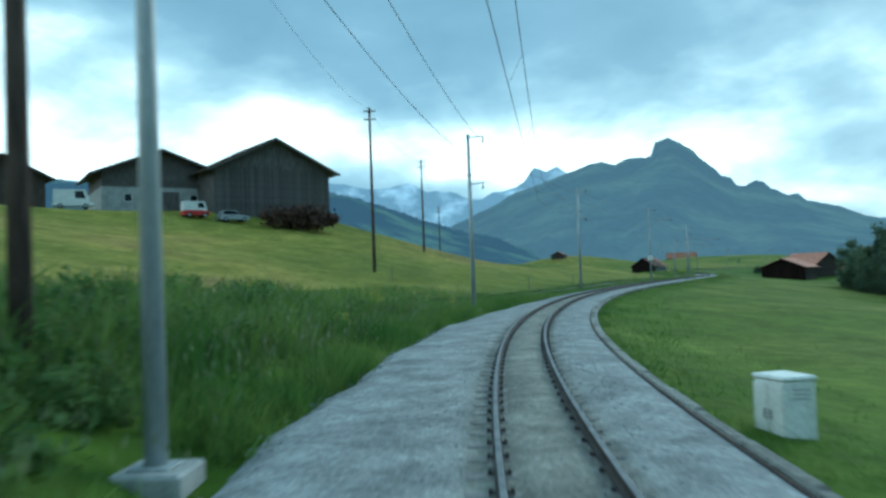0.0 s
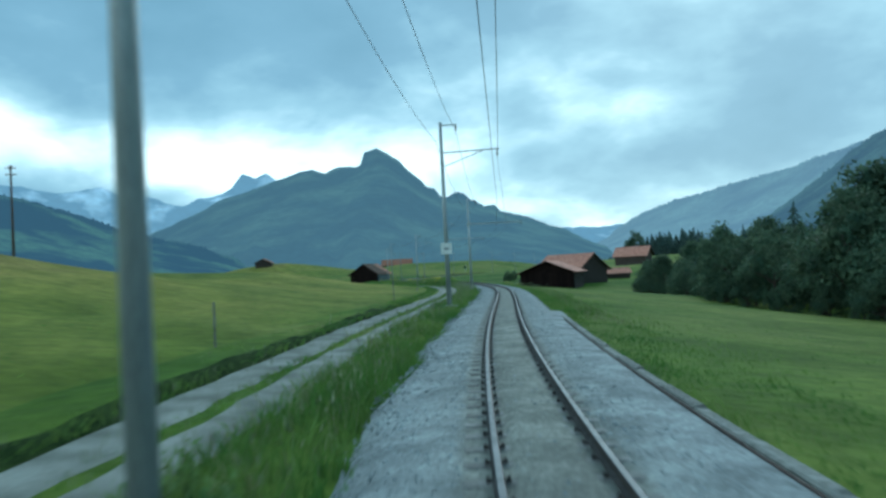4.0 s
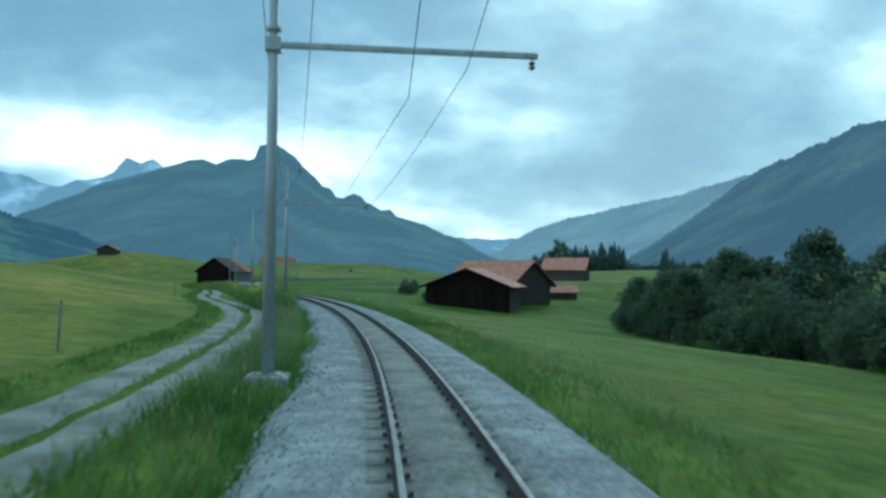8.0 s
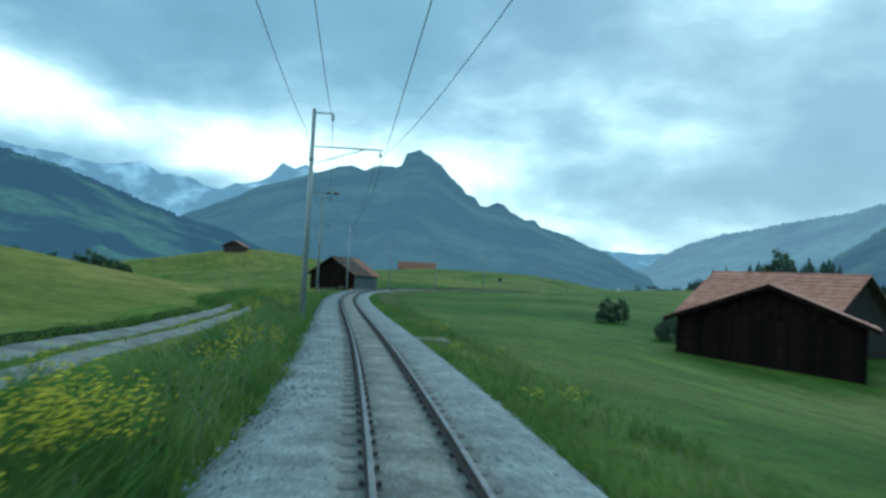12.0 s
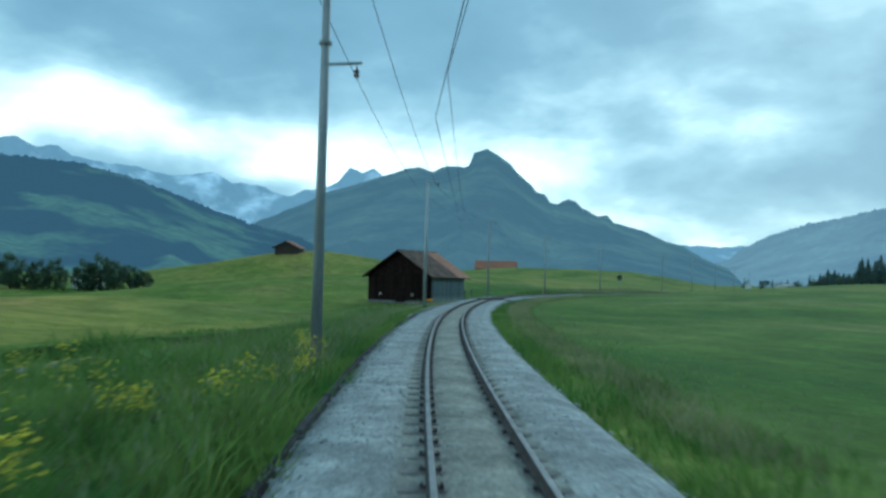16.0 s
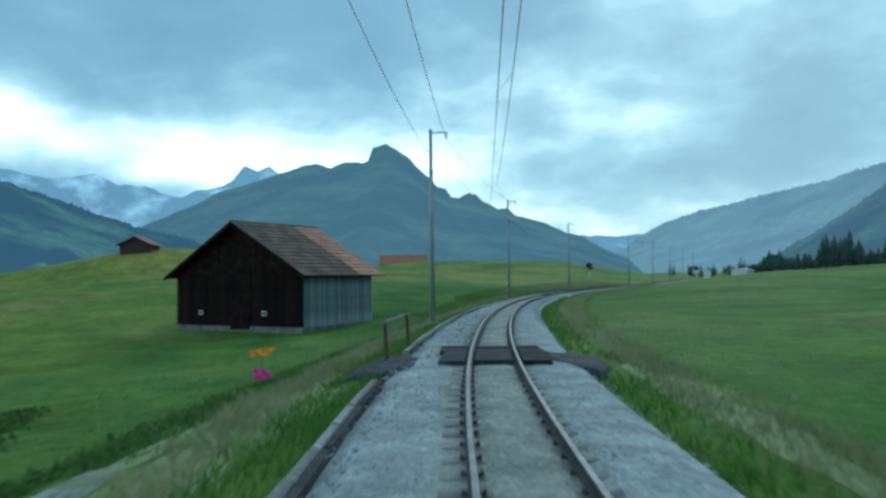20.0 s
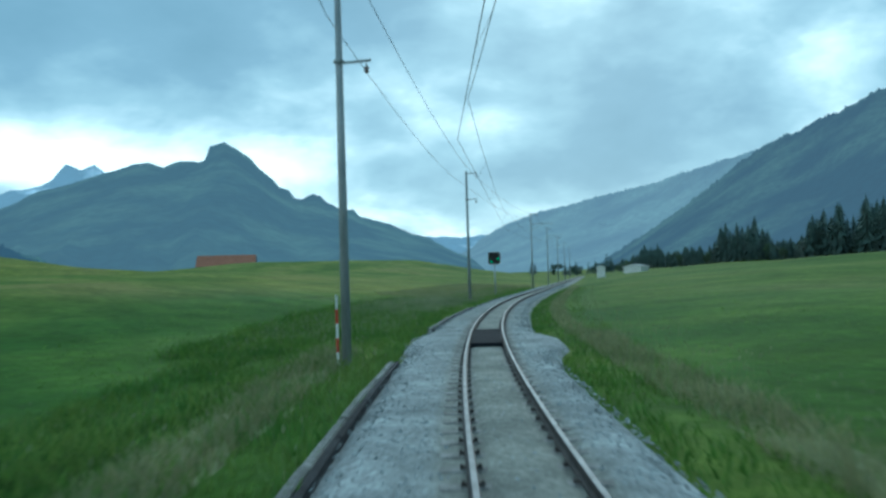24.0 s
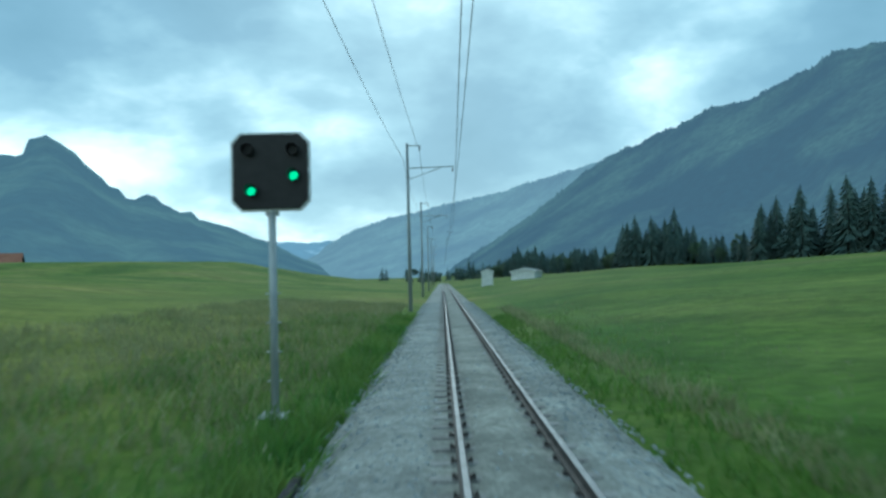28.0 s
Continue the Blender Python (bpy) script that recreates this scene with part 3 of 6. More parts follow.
def ground_z(x, y):
    s, lat = along_across(x, y)
    z = profile(s, lat)
    x, y = np.asarray(x, float), np.asarray(y, float)
    z = z + 12.0 * np.exp(-(((x - 102) / 52) ** 2 + ((y - 572) / 65) ** 2))
    d = np.abs(lat)
    z = z + 9.5 * np.exp(-(((x - 235) / 85) ** 2 + ((y - 665) / 75) ** 2)) * np.clip((d - 14) / 50, 0, 1)
    z = z - np.clip((d - 330) * 0.07, 0, 60)
    return z


def gz(x, y):
    return float(ground_z(np.array([x]), np.array([y]))[0])


# ---------------------------------------------------------------- ground
def spaced(lo, hi, step, far):
    out, g = [], step * 1.5
    v = hi
    while v < far:
        v += g
        g *= 1.22
        out.append(v)
    low, g, v = [], step * 1.5, lo
    while v > -far:
        v -= g
        g *= 1.22
        low.append(v)
    return np.r_[low[::-1], np.arange(lo, hi + step / 2, step), out]


GX, GY = spaced(-60, 260, 1.5, 4800), spaced(-25, 500, 1.5, 4800)
gx, gy = np.meshgrid(GX, GY)
g_s, g_l = along_across(gx, gy)
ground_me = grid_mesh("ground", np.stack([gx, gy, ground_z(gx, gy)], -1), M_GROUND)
mown = np.clip((-g_l - 6) / 6, 0, 1) * np.clip((365 - g_s) / 50, 0, 1) * np.clip((g_s + 60) / 40, 0, 1)
mown = np.maximum(mown, 0.8 * np.exp(-(((gx - 98) / 70) ** 2 + ((gy - 560) / 60) ** 2)))
mown = np.maximum(mown, 0.28 * np.clip((200 - g_s) / 40, 0, 1) * np.clip((g_l - 4) / 4, 0, 1) * np.clip((90 - g_l) / 30, 0, 1))
mown = np.maximum(mown, 0.35 * np.clip((g_s - 420) / 20, 0, 1) * np.clip((g_l - 5) / 5, 0, 1) * np.clip((90 - g_l) / 30, 0, 1))
mown = np.maximum(mown, 0.55 * np.clip((g_s - 434) / 18, 0, 1) * np.clip((-g_l - 3.2) / 2, 0, 1) * np.clip((560 - g_s) / 60, 0, 1) * np.clip((50 + g_l) / 10, 0, 1))
att = ground_me.attributes.new("mown", "FLOAT", "POINT")
att.data.foreach_set("value", mown.ravel().astype(np.float32))
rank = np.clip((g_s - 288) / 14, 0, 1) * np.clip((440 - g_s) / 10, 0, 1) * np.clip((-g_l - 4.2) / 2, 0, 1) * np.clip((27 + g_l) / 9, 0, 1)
# right side: deeper grass, darkened further to stand for dimming through the windscreen
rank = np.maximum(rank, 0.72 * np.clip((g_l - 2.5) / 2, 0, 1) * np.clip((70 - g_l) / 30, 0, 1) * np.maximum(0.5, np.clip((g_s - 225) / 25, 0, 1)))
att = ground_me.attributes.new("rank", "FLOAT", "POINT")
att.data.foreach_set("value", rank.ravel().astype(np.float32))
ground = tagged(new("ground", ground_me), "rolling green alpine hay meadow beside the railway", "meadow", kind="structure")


# ---------------------------------------------------------------- far hills
def far_range(name, pts, ref, foot, base, rough, material, label, seed, trees=0.0):
    """A range of hills: pts are (bearing, elevation, distance) of its crest as seen from ref; its near slope comes down to foot times the distance."""
    b, el, d = (np.array(v, float) for v in zip(*pts))
    n, rows = 900, 34
    bb = np.linspace(b[0], b[-1], n)
    el, d = np.interp(bb, b, el), np.interp(bb, b, d)
    crest = np.tan(np.radians(el)) * d + 1.8
    rng = np.random.RandomState(seed)
    jag = np.zeros(n)
    for k in range(1, 8):
        f = 5.0 * 1.9 ** k
        jag += np.interp(np.linspace(0, 1, n), np.linspace(0, 1, int(f) + 2), rng.randn(int(f) + 2)) / 1.75 ** k
    win = np.hanning(121) / np.hanning(121).sum()
    broad = np.convolve(np.pad(crest, 60, mode="edge"), win, "valid")
    crest = crest + jag * rough + np.abs(rng.randn(n)) * trees
    pl = np.zeros((rows, n, 3))
    ridge_n = np.stack([np.interp(np.linspace(0, 1, n), np.linspace(0, 1, k), rng.randn(k)) for k in (22, 40, 70, 130)])
    ridge_n = np.stack([np.convolve(np.pad(row, 12, mode="edge"), np.hanning(25) / np.hanning(25).sum(), "valid") for row in ridge_n])
    for r in range(rows):
        u = r / (rows - 1) * 1.18  # 1 is the crest, beyond it the far side
        dist = d * (foot + (1 - foot) * u)
        up = np.where(u <= 1, u ** 1.25, 1 - (u - 1) * 3.2)
        spur = (ridge_n[0] * 0.5 + ridge_n[1] * np.sin(u * 7) * 0.35 + ridge_n[2] * np.cos(u * 13) * 0.3 + ridge_n[3] * np.sin(u * 23 + 1) * 0.2) * np.sin(np.pi * min(u, 1.0)) * 0.13
        dist = dist * (1 + spur * 0.6)
        z = base + (broad + (crest - broad) * min(u, 1.0) ** 9 - base) * (up + spur)
        pl[r, :, 0], pl[r, :, 1], pl[r, :, 2] = ref[0] + np.sin(np.radians(bb)) * dist, ref[1] + np.cos(np.radians(bb)) * dist, z
    return tagged(new(name, grid_mesh(name, pl, material)), label, "mountain", kind="structure")


# third colour of each: distance haze, painted on as the slope's own glow
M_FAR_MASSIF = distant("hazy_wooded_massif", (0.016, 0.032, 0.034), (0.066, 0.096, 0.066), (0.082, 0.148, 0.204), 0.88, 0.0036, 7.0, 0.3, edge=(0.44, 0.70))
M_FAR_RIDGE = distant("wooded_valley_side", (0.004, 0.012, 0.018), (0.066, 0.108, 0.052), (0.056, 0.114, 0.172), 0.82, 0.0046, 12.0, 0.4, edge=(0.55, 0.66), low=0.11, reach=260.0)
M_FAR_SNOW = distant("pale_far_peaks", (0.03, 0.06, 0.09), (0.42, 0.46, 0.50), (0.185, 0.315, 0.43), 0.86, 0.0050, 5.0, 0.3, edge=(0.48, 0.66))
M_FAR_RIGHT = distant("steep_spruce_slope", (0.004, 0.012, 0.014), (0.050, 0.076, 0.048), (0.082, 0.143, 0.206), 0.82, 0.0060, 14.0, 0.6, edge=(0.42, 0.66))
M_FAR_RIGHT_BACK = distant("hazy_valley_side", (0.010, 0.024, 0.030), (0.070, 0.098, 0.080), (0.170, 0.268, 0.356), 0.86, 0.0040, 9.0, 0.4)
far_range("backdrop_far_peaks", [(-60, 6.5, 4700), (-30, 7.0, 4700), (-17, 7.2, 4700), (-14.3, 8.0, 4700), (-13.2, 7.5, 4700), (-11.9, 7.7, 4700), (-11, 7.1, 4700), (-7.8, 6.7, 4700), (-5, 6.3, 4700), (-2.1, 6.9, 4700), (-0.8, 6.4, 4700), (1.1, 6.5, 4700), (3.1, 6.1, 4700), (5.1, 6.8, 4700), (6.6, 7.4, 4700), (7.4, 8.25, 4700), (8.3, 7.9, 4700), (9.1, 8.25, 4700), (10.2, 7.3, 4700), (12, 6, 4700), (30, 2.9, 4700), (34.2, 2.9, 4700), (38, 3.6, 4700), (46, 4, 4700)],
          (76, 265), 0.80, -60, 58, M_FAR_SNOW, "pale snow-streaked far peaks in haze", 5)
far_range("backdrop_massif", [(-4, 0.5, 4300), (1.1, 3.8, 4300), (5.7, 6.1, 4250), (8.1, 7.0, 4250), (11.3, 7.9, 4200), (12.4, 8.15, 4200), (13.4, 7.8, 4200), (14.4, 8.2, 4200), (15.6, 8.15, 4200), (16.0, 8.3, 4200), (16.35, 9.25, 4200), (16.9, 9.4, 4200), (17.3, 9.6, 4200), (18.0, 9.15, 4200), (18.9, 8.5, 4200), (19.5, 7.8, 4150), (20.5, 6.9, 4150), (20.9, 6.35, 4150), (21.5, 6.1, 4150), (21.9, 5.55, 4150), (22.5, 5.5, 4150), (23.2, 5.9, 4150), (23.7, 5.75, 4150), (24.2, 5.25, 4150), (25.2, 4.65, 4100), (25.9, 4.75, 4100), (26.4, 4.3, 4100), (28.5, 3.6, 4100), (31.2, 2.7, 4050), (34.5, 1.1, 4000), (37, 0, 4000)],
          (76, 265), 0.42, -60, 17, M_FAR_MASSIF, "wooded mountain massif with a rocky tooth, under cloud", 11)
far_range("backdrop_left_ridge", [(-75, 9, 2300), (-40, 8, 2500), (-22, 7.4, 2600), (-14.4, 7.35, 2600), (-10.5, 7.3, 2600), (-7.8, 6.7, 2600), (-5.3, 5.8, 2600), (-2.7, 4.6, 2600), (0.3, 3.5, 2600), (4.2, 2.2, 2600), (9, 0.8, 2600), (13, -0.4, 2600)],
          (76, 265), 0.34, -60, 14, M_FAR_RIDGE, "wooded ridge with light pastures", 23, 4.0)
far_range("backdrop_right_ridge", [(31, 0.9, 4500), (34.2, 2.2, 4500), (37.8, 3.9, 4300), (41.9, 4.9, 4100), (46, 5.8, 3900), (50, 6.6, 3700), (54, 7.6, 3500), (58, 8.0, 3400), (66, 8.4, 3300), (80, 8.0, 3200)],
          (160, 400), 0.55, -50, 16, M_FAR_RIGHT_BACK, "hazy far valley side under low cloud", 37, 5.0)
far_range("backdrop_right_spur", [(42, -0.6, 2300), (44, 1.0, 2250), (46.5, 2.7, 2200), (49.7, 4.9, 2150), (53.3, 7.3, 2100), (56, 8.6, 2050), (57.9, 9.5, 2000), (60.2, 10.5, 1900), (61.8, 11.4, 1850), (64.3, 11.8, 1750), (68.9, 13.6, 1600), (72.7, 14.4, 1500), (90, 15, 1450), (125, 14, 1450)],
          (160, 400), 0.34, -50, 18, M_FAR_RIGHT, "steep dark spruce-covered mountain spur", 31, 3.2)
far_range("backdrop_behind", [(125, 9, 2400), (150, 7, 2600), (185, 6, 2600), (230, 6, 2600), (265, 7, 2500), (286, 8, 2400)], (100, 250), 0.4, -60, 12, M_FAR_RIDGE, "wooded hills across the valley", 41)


# ---------------------------------------------------------------- permanent way
S0, S1 = -30.0, 760.0
track = thing("railway_track", pose(0, 0, 0), "single metre-gauge railway track curving through meadows", "railway track", kind="structure")


def sweep(name, s, outline, material, parent=None, label="", closed=True, smooth=False):
    """An outline of (lat, up) carried along the line."""
    lat, up = (np.array(v, float) for v in zip(*outline))
    pts = on_line(s[:, None], lat[None], up[None])
    return hang(name, grid_mesh(name, pts, material, smooth, close=closed), parent, label)


s_rail = np.arange(S0, S1, 1.0)
for side in (-1, 1):
    c = side * 0.53
    rail = sweep("rail", s_rail, [(c - 0.055, -0.138), (c - 0.055, -0.125), (c - 0.010, -0.110), (c - 0.009, -0.045), (c - 0.031, -0.036), (c - 0.031, -0.009), (c + 0.031, -0.009), (c + 0.031, -0.036), (c + 0.009, -0.045), (c + 0.010, -0.110), (c + 0.055, -0.125), (c + 0.055, -0.138)], M_RAIL_WEB, track, "rusty rail with a worn shining head")
    sweep("running_surface", s_rail, [(c - 0.031, -0.0088), (c - 0.031, -0.003), (c - 0.024, 0.0), (c + 0.024, 0.0), (c + 0.031, -0.003), (c + 0.031, -0.0088)], M_RAIL, rail, "bright worn rail head")

# ballast: a flat crown, shoulders that go under the verge
s_bed = np.arange(S0, S1, 1.5)


def bed(s):
    lb, rb = bed_left(s)[:, None], bed_right(s)[:, None]
    one = np.ones_like(lb)
    lat = np.concatenate([-lb - 0.55, -lb, -lb + 0.35, -0.98 * one, -0.82 * one, -0.41 * one, -0.30 * one, 0.30 * one, 0.41 * one, 0.70 * one, 0.88 * one, rb - 0.3, rb, rb + 0.45], 1)
    up = np.tile(np.array([-0.70, -0.27, -0.15, -0.130, -0.168, -0.166, -0.128, -0.128, -0.166, -0.168, -0.130, -0.15, -0.24, -0.70]), (len(s), 1))
    up[s < 106, -2:] = -0.19, -0.25  # held by the kerb
    up[(s > 329) & (s < 352), 3:6] -= 0.04  # sleepers laid bare beyond the crossing
    return on_line(s[:, None], lat, up)


bed_pts = bed(s_bed)
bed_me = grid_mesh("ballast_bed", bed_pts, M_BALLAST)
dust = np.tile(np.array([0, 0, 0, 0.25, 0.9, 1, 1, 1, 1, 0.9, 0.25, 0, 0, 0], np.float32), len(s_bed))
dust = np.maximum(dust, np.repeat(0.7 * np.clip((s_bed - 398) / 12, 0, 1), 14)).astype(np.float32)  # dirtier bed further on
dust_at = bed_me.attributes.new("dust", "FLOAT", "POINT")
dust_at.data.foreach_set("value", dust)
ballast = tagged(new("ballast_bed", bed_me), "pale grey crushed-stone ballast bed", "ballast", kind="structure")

rng = np.random.RandomState(7)


def scatter_stones(n, s, lat, up, size, name, label):
    base = np.array([(1, 0, 0), (-1, 0, 0), (0, 1, 0), (0, -1, 0), (0, 0, 1), (0, 0, -1)], float)
    tri = np.array([(0, 2, 4), (2, 1, 4), (1, 3, 4), (3, 0, 4), (2, 0, 5), (1, 2, 5), (3, 1, 5), (0, 3, 5)])
    v = base[None] * rng.uniform(0.55, 1.15, (n, 6, 1)) + rng.uniform(-0.22, 0.22, (n, 6, 3))
    v = v * size[:, None, None] * rng.uniform(0.7, 1.2, (n, 1, 3)) * np.array([1, 1, 0.72])
    a = rng.uniform(0, 6.283, n)
    c, sn = np.cos(a)[:, None], np.sin(a)[:, None]
    v = np.stack([v[..., 0] * c - v[..., 1] * sn, v[..., 0] * sn + v[..., 1] * c, v[..., 2]], -1)
    v = v + on_line(s, lat, up)[:, None]
    t = tri[None] + (np.arange(n) * 6)[:, None, None]
    return tagged(new(name, tri_mesh(name, v, t, M_STONE)), label, "gravel", kind="stuff")


n = 92000
ss = rng.uniform(-6, 500, n)
la = rng.uniform(-1, 1, n)
la = np.where(la < 0, la * (bed_left(ss) + 0.12), la * (bed_right(ss) + 0.1))
keep = np.abs(np.abs(la) - 0.53) > 0.13
keep &= (np.abs(la) > 0.5) | (rng.rand(n) < 0.16)
keep &= (np.abs(la) > 0.86) | (np.abs(la) < 0.5) | (rng.rand(n) < 0.35)
ss, la = ss[keep], la[keep]
edge = np.interp(la, [-9, -2.4, -1.9, -0.98, -0.82, -0.41, -0.30, 0.30, 0.41, 0.70, 0.88, 1.5, 1.9, 2.2], [-0.24, -0.24, -0.15, -0.13, -0.168, -0.166, -0.128, -0.128, -0.166, -0.168, -0.13, -0.15, -0.24, -0.30])
edge = np.where((la < -1.9) & (la > -bed_left(ss) + 0.2), -0.17, edge)
scatter_stones(len(ss), ss, la, edge - 0.002, rng.uniform(0.018, 0.046, len(ss)), "ballast_stones", "loose angular grey ballast stones")

# sleepers with their fastenings
sleeper_me = finish(boxm(-0.86, 0.86, -0.11, 0.11, -0.27, -0.148, bevel=0.012), "sleeper", M_SLEEPER)
clip_bm = bmesh.new()
for side in (-1, 1):
    for k in (-1, 1):
        box(clip_bm, side * 0.53 + k * 0.085 - 0.03, side * 0.53 + k * 0.085 + 0.03, -0.042, 0.042, -0.142, -0.118)
        tube(clip_bm, (side * 0.53 + k * 0.095, 0, -0.12), (side * 0.53 + k * 0.095, 0, -0.098), 0.016, seg=6)
clip_me = finish(clip_bm, "rail_clip", M_RAIL_WEB)
PITCH = 0.68
SLEEPER_S = [s for s in np.arange(S0 + 1, 560, PITCH)]
near_sleepers = [s for s in SLEEPER_S if 120 < s < 320]
for s in near_sleepers:
    m = line_pose(s, 0, float(level(s)))
    sl = hang("sleeper", sleeper_me, track, at_m=m)
    hang("rail_clip", clip_me, sl)


def joined(name, me, poses, material, parent, label):
    co = np.array([v.co for v in me.vertices])
    fl = [list(p.vertices) for p in me.polygons]
    flat, sizes = np.concatenate(fl), np.array([len(f) for f in fl])
    vs, fs = [], []
    for i, m in enumerate(poses):
        m = np.array(m)
        vs.append(co @ m[:3, :3].T + m[:3, 3])
        fs.append(flat + i * len(co))
    ob = hang(name, mesh_np(name, np.concatenate(vs), np.concatenate(fs), np.tile(sizes, len(poses)), material), parent, label)
    ob["kind"] = "stuff"
    return ob


rest = [line_pose(s, 0, float(level(s))) for s in SLEEPER_S if not 120 < s < 320]
joined("sleepers", sleeper_me, rest, M_SLEEPER, track, "row of weathered sleepers sunk in ballast")
joined("rail_clips", clip_me, rest, M_RAIL_WEB, track, "rows of rusty rail fastenings")

# edging along the bed: a concrete edge on the right at first, tarred boards on the left further on
edging = thing("edge_kerb", pose(0, 0, 0), "low weathered concrete edging along the ballast", "kerb", kind="structure")
piece = finish(boxm(0.0, 0.18, -0.985, 0.985, -0.34, 0.0, bevel=0.025), "kerb_stone", M_KERB)
# thin dark strip stands in for the shadow along the kerb's inner face
face = finish(boxm(-0.045, -0.004, -0.985, 0.985, -0.40, -0.045, bevel=0.008), "kerb_board", M_BROWNWOOD)
for s in np.arange(-6, 106, 2.0):
    hang("kerb_stone", piece, edging, at_m=line_pose(s, 2.10, float(level(s)) - 0.15 - 0.02 * max(0.0, s - 98) + 0.012 * math.sin(s * 1.7)))
    hang("kerb_board", face, edging, "dark strip standing for the shadow line along the kerb", at_m=line_pose(s, 2.10, float(level(s)) - 0.14 - 0.02 * max(0.0, s - 98) + 0.012 * math.sin(s * 2.7)))
boards = thing("edge_boards", pose(0, 0, 0), "dark tarred edge boards and pale concrete edging along the ballast", "edging", kind="structure")
piece = finish(boxm(-0.05, 0.05, -1.48, 1.48, -0.42, -0.13, bevel=0.01), "edge_board", M_PLANK)
stone = finish(boxm(0.0, 0.14, -0.74, 0.74, -0.34, 0.0, bevel=0.025), "kerb_stone", M_KERB)
for s in np.arange(236, 445, 3.0):
    if abs(s - 396.5) < 5.5 or abs(s - 328) < 2.5:
        continue
    if 288 < s < 424:
        for d in (-0.75, 0.75):
            hang("kerb_stone", stone, boards, "pale concrete edging stone", at_m=line_pose(s + d, -2.38, float(level(s)) - 0.155 + 0.015 * math.sin(s * 3.1 + d)))
    hang("edge_board", piece, boards, at_m=line_pose(s, -2.16, float(level(s)) - 0.03 + 0.02 * math.sin(s * 2.3)))


# ---------------------------------------------------------------- farm track: two gravel ruts
RUT_S = [30, 46, 50, 57, 68, 80, 90, 130, 140, 155, 172, 182, 200, 210, 218, 236, 264, 271, 291, 299, 306, 312, 317, 321]
RUT_LAT = [-8.6, -6.95, -6.7, -6.1, -5.4, -4.95, -4.9, -4.9, -5.05, -5.1, -4.8, -5.2, -7.3, -7.7, -6.95, -6.5, -8.2, -7.3, -6.0, -5.9, -6.2, -5.75, -5.9, -5.8]
farm_track = thing("farm_track", pose(0, 0, 0), "two-rut gravel farm track through grass", "farm track", kind="structure")
sr = np.arange(30, 321.5, 1.0)
def rut_mid(s):
    """The middle of the farm track, its bends rounded."""
    return sum(w * np.interp(np.asarray(s, float) + d, RUT_S, RUT_LAT) for d, w in ((-5, 0.12), (-2.5, 0.22), (0, 0.32), (2.5, 0.22), (5, 0.12)))


mid_l = rut_mid(sr)
for off, half in ((-0.60, 1.06), (0.60, 1.0)):
    wob = 0.04 * np.sin(sr * 0.45 + off * 3) + 0.02 * np.sin(sr * 2.3 + off)
    ragged = half * np.interp(sr, [34, 46, 232, 244, 272, 282, 292, 300, 307, 315, 321], [0.4, 1.0, 1.0, 0.34, 0.26, 0.5, 1.2, 1.9, 1.7, 1.2, 0.3])[:, None] * (1 + 0.10 * np.sin(sr[:, None] * np.array([1.7, 1.7, 0, 2.1, 2.1])[None] + off * 5))
    lat = mid_l[:, None] + off * np.interp(sr, [270, 284, 312, 321], [1.0, 0.62, 0.62, 0.25])[:, None] + ragged * np.array([-0.44, -0.28, 0.0, 0.28, 0.44])[None] + wob[:, None]
    p = on_line(sr[:, None], lat)
    p[..., 2] = profile(np.broadcast_to(sr[:, None], lat.shape), lat) + np.array([0.0, 0.055, 0.045, 0.055, 0.0])
    hang("wheel_rut", grid_mesh("wheel_rut", p, M_ROADGRAVEL), farm_track, "compacted pale gravel wheel rut")


def cut_bank(s0, s1, ht):
    """Low cut bank on the uphill side of the track."""
    sk = np.arange(s0, s1 + 0.5, 0.5)
    up = ht * (1 + 0.2 * np.sin(sk * 0.31) + 0.14 * np.sin(sk * 1.3) + 0.08 * np.sin(sk * 3.1)) * np.clip(np.minimum(sk - s0, s1 - sk) / 8, 0, 1)
    lat = rut_mid(sk)[:, None] + np.array([-0.98, -1.05, -1.18, -1.36, -2.2, -3.4])[None] + 0.06 * np.sin(sk * 0.8)[:, None]
    p = on_line(sk[:, None], lat)
    p[..., 2] = profile(np.broadcast_to(sk[:, None], lat.shape), lat) + up[:, None] * np.array([0.0, 0.35, 0.85, 1.0, 0.75, 0.0])[None] + np.array([-0.05, 0, 0, 0, 0, -0.06])[None]
    ob = tagged(new("cut_bank", grid_mesh("cut_bank", p[:, :4], M_BANK)), "low dark earth bank beside the farm track", "bank", kind="structure")
    hang("turf", grid_mesh("turf", p[:, 3:], M_GROUND), ob, "grassy top of the bank")


faint_s = np.arange(319.5, 346.1, 0.5)
faint_l = np.interp(faint_s, [321, 328, 335, 346], [-5.75, -5.15, -4.95, -5.7])[:, None] + np.array([-0.36, -0.18, 0.18, 0.36])[None] * (1 + 0.2 * np.sin(faint_s * 1.7))[:, None]
faint_p = on_line(faint_s[:, None], faint_l)
faint_p[..., 2] = profile(np.broadcast_to(faint_s[:, None], faint_l.shape), faint_l) + np.array([0.0, 0.05, 0.05, 0.0])
tagged(new("path_to_barn", grid_mesh("path_to_barn", faint_p, M_DRYGRASS)), "faint trodden path of dry grass past the barn", "path", kind="structure")
worn_s = np.arange(308, 327.1, 0.5)
worn_l = np.interp(worn_s, [308, 314, 320, 327], [-5.4, -4.7, -3.9, -2.9])[:, None] + np.array([-0.5, -0.25, 0.25, 0.5])[None] * (1 + 0.15 * np.sin(worn_s * 1.9))[:, None]
worn_p = on_line(worn_s[:, None], worn_l)
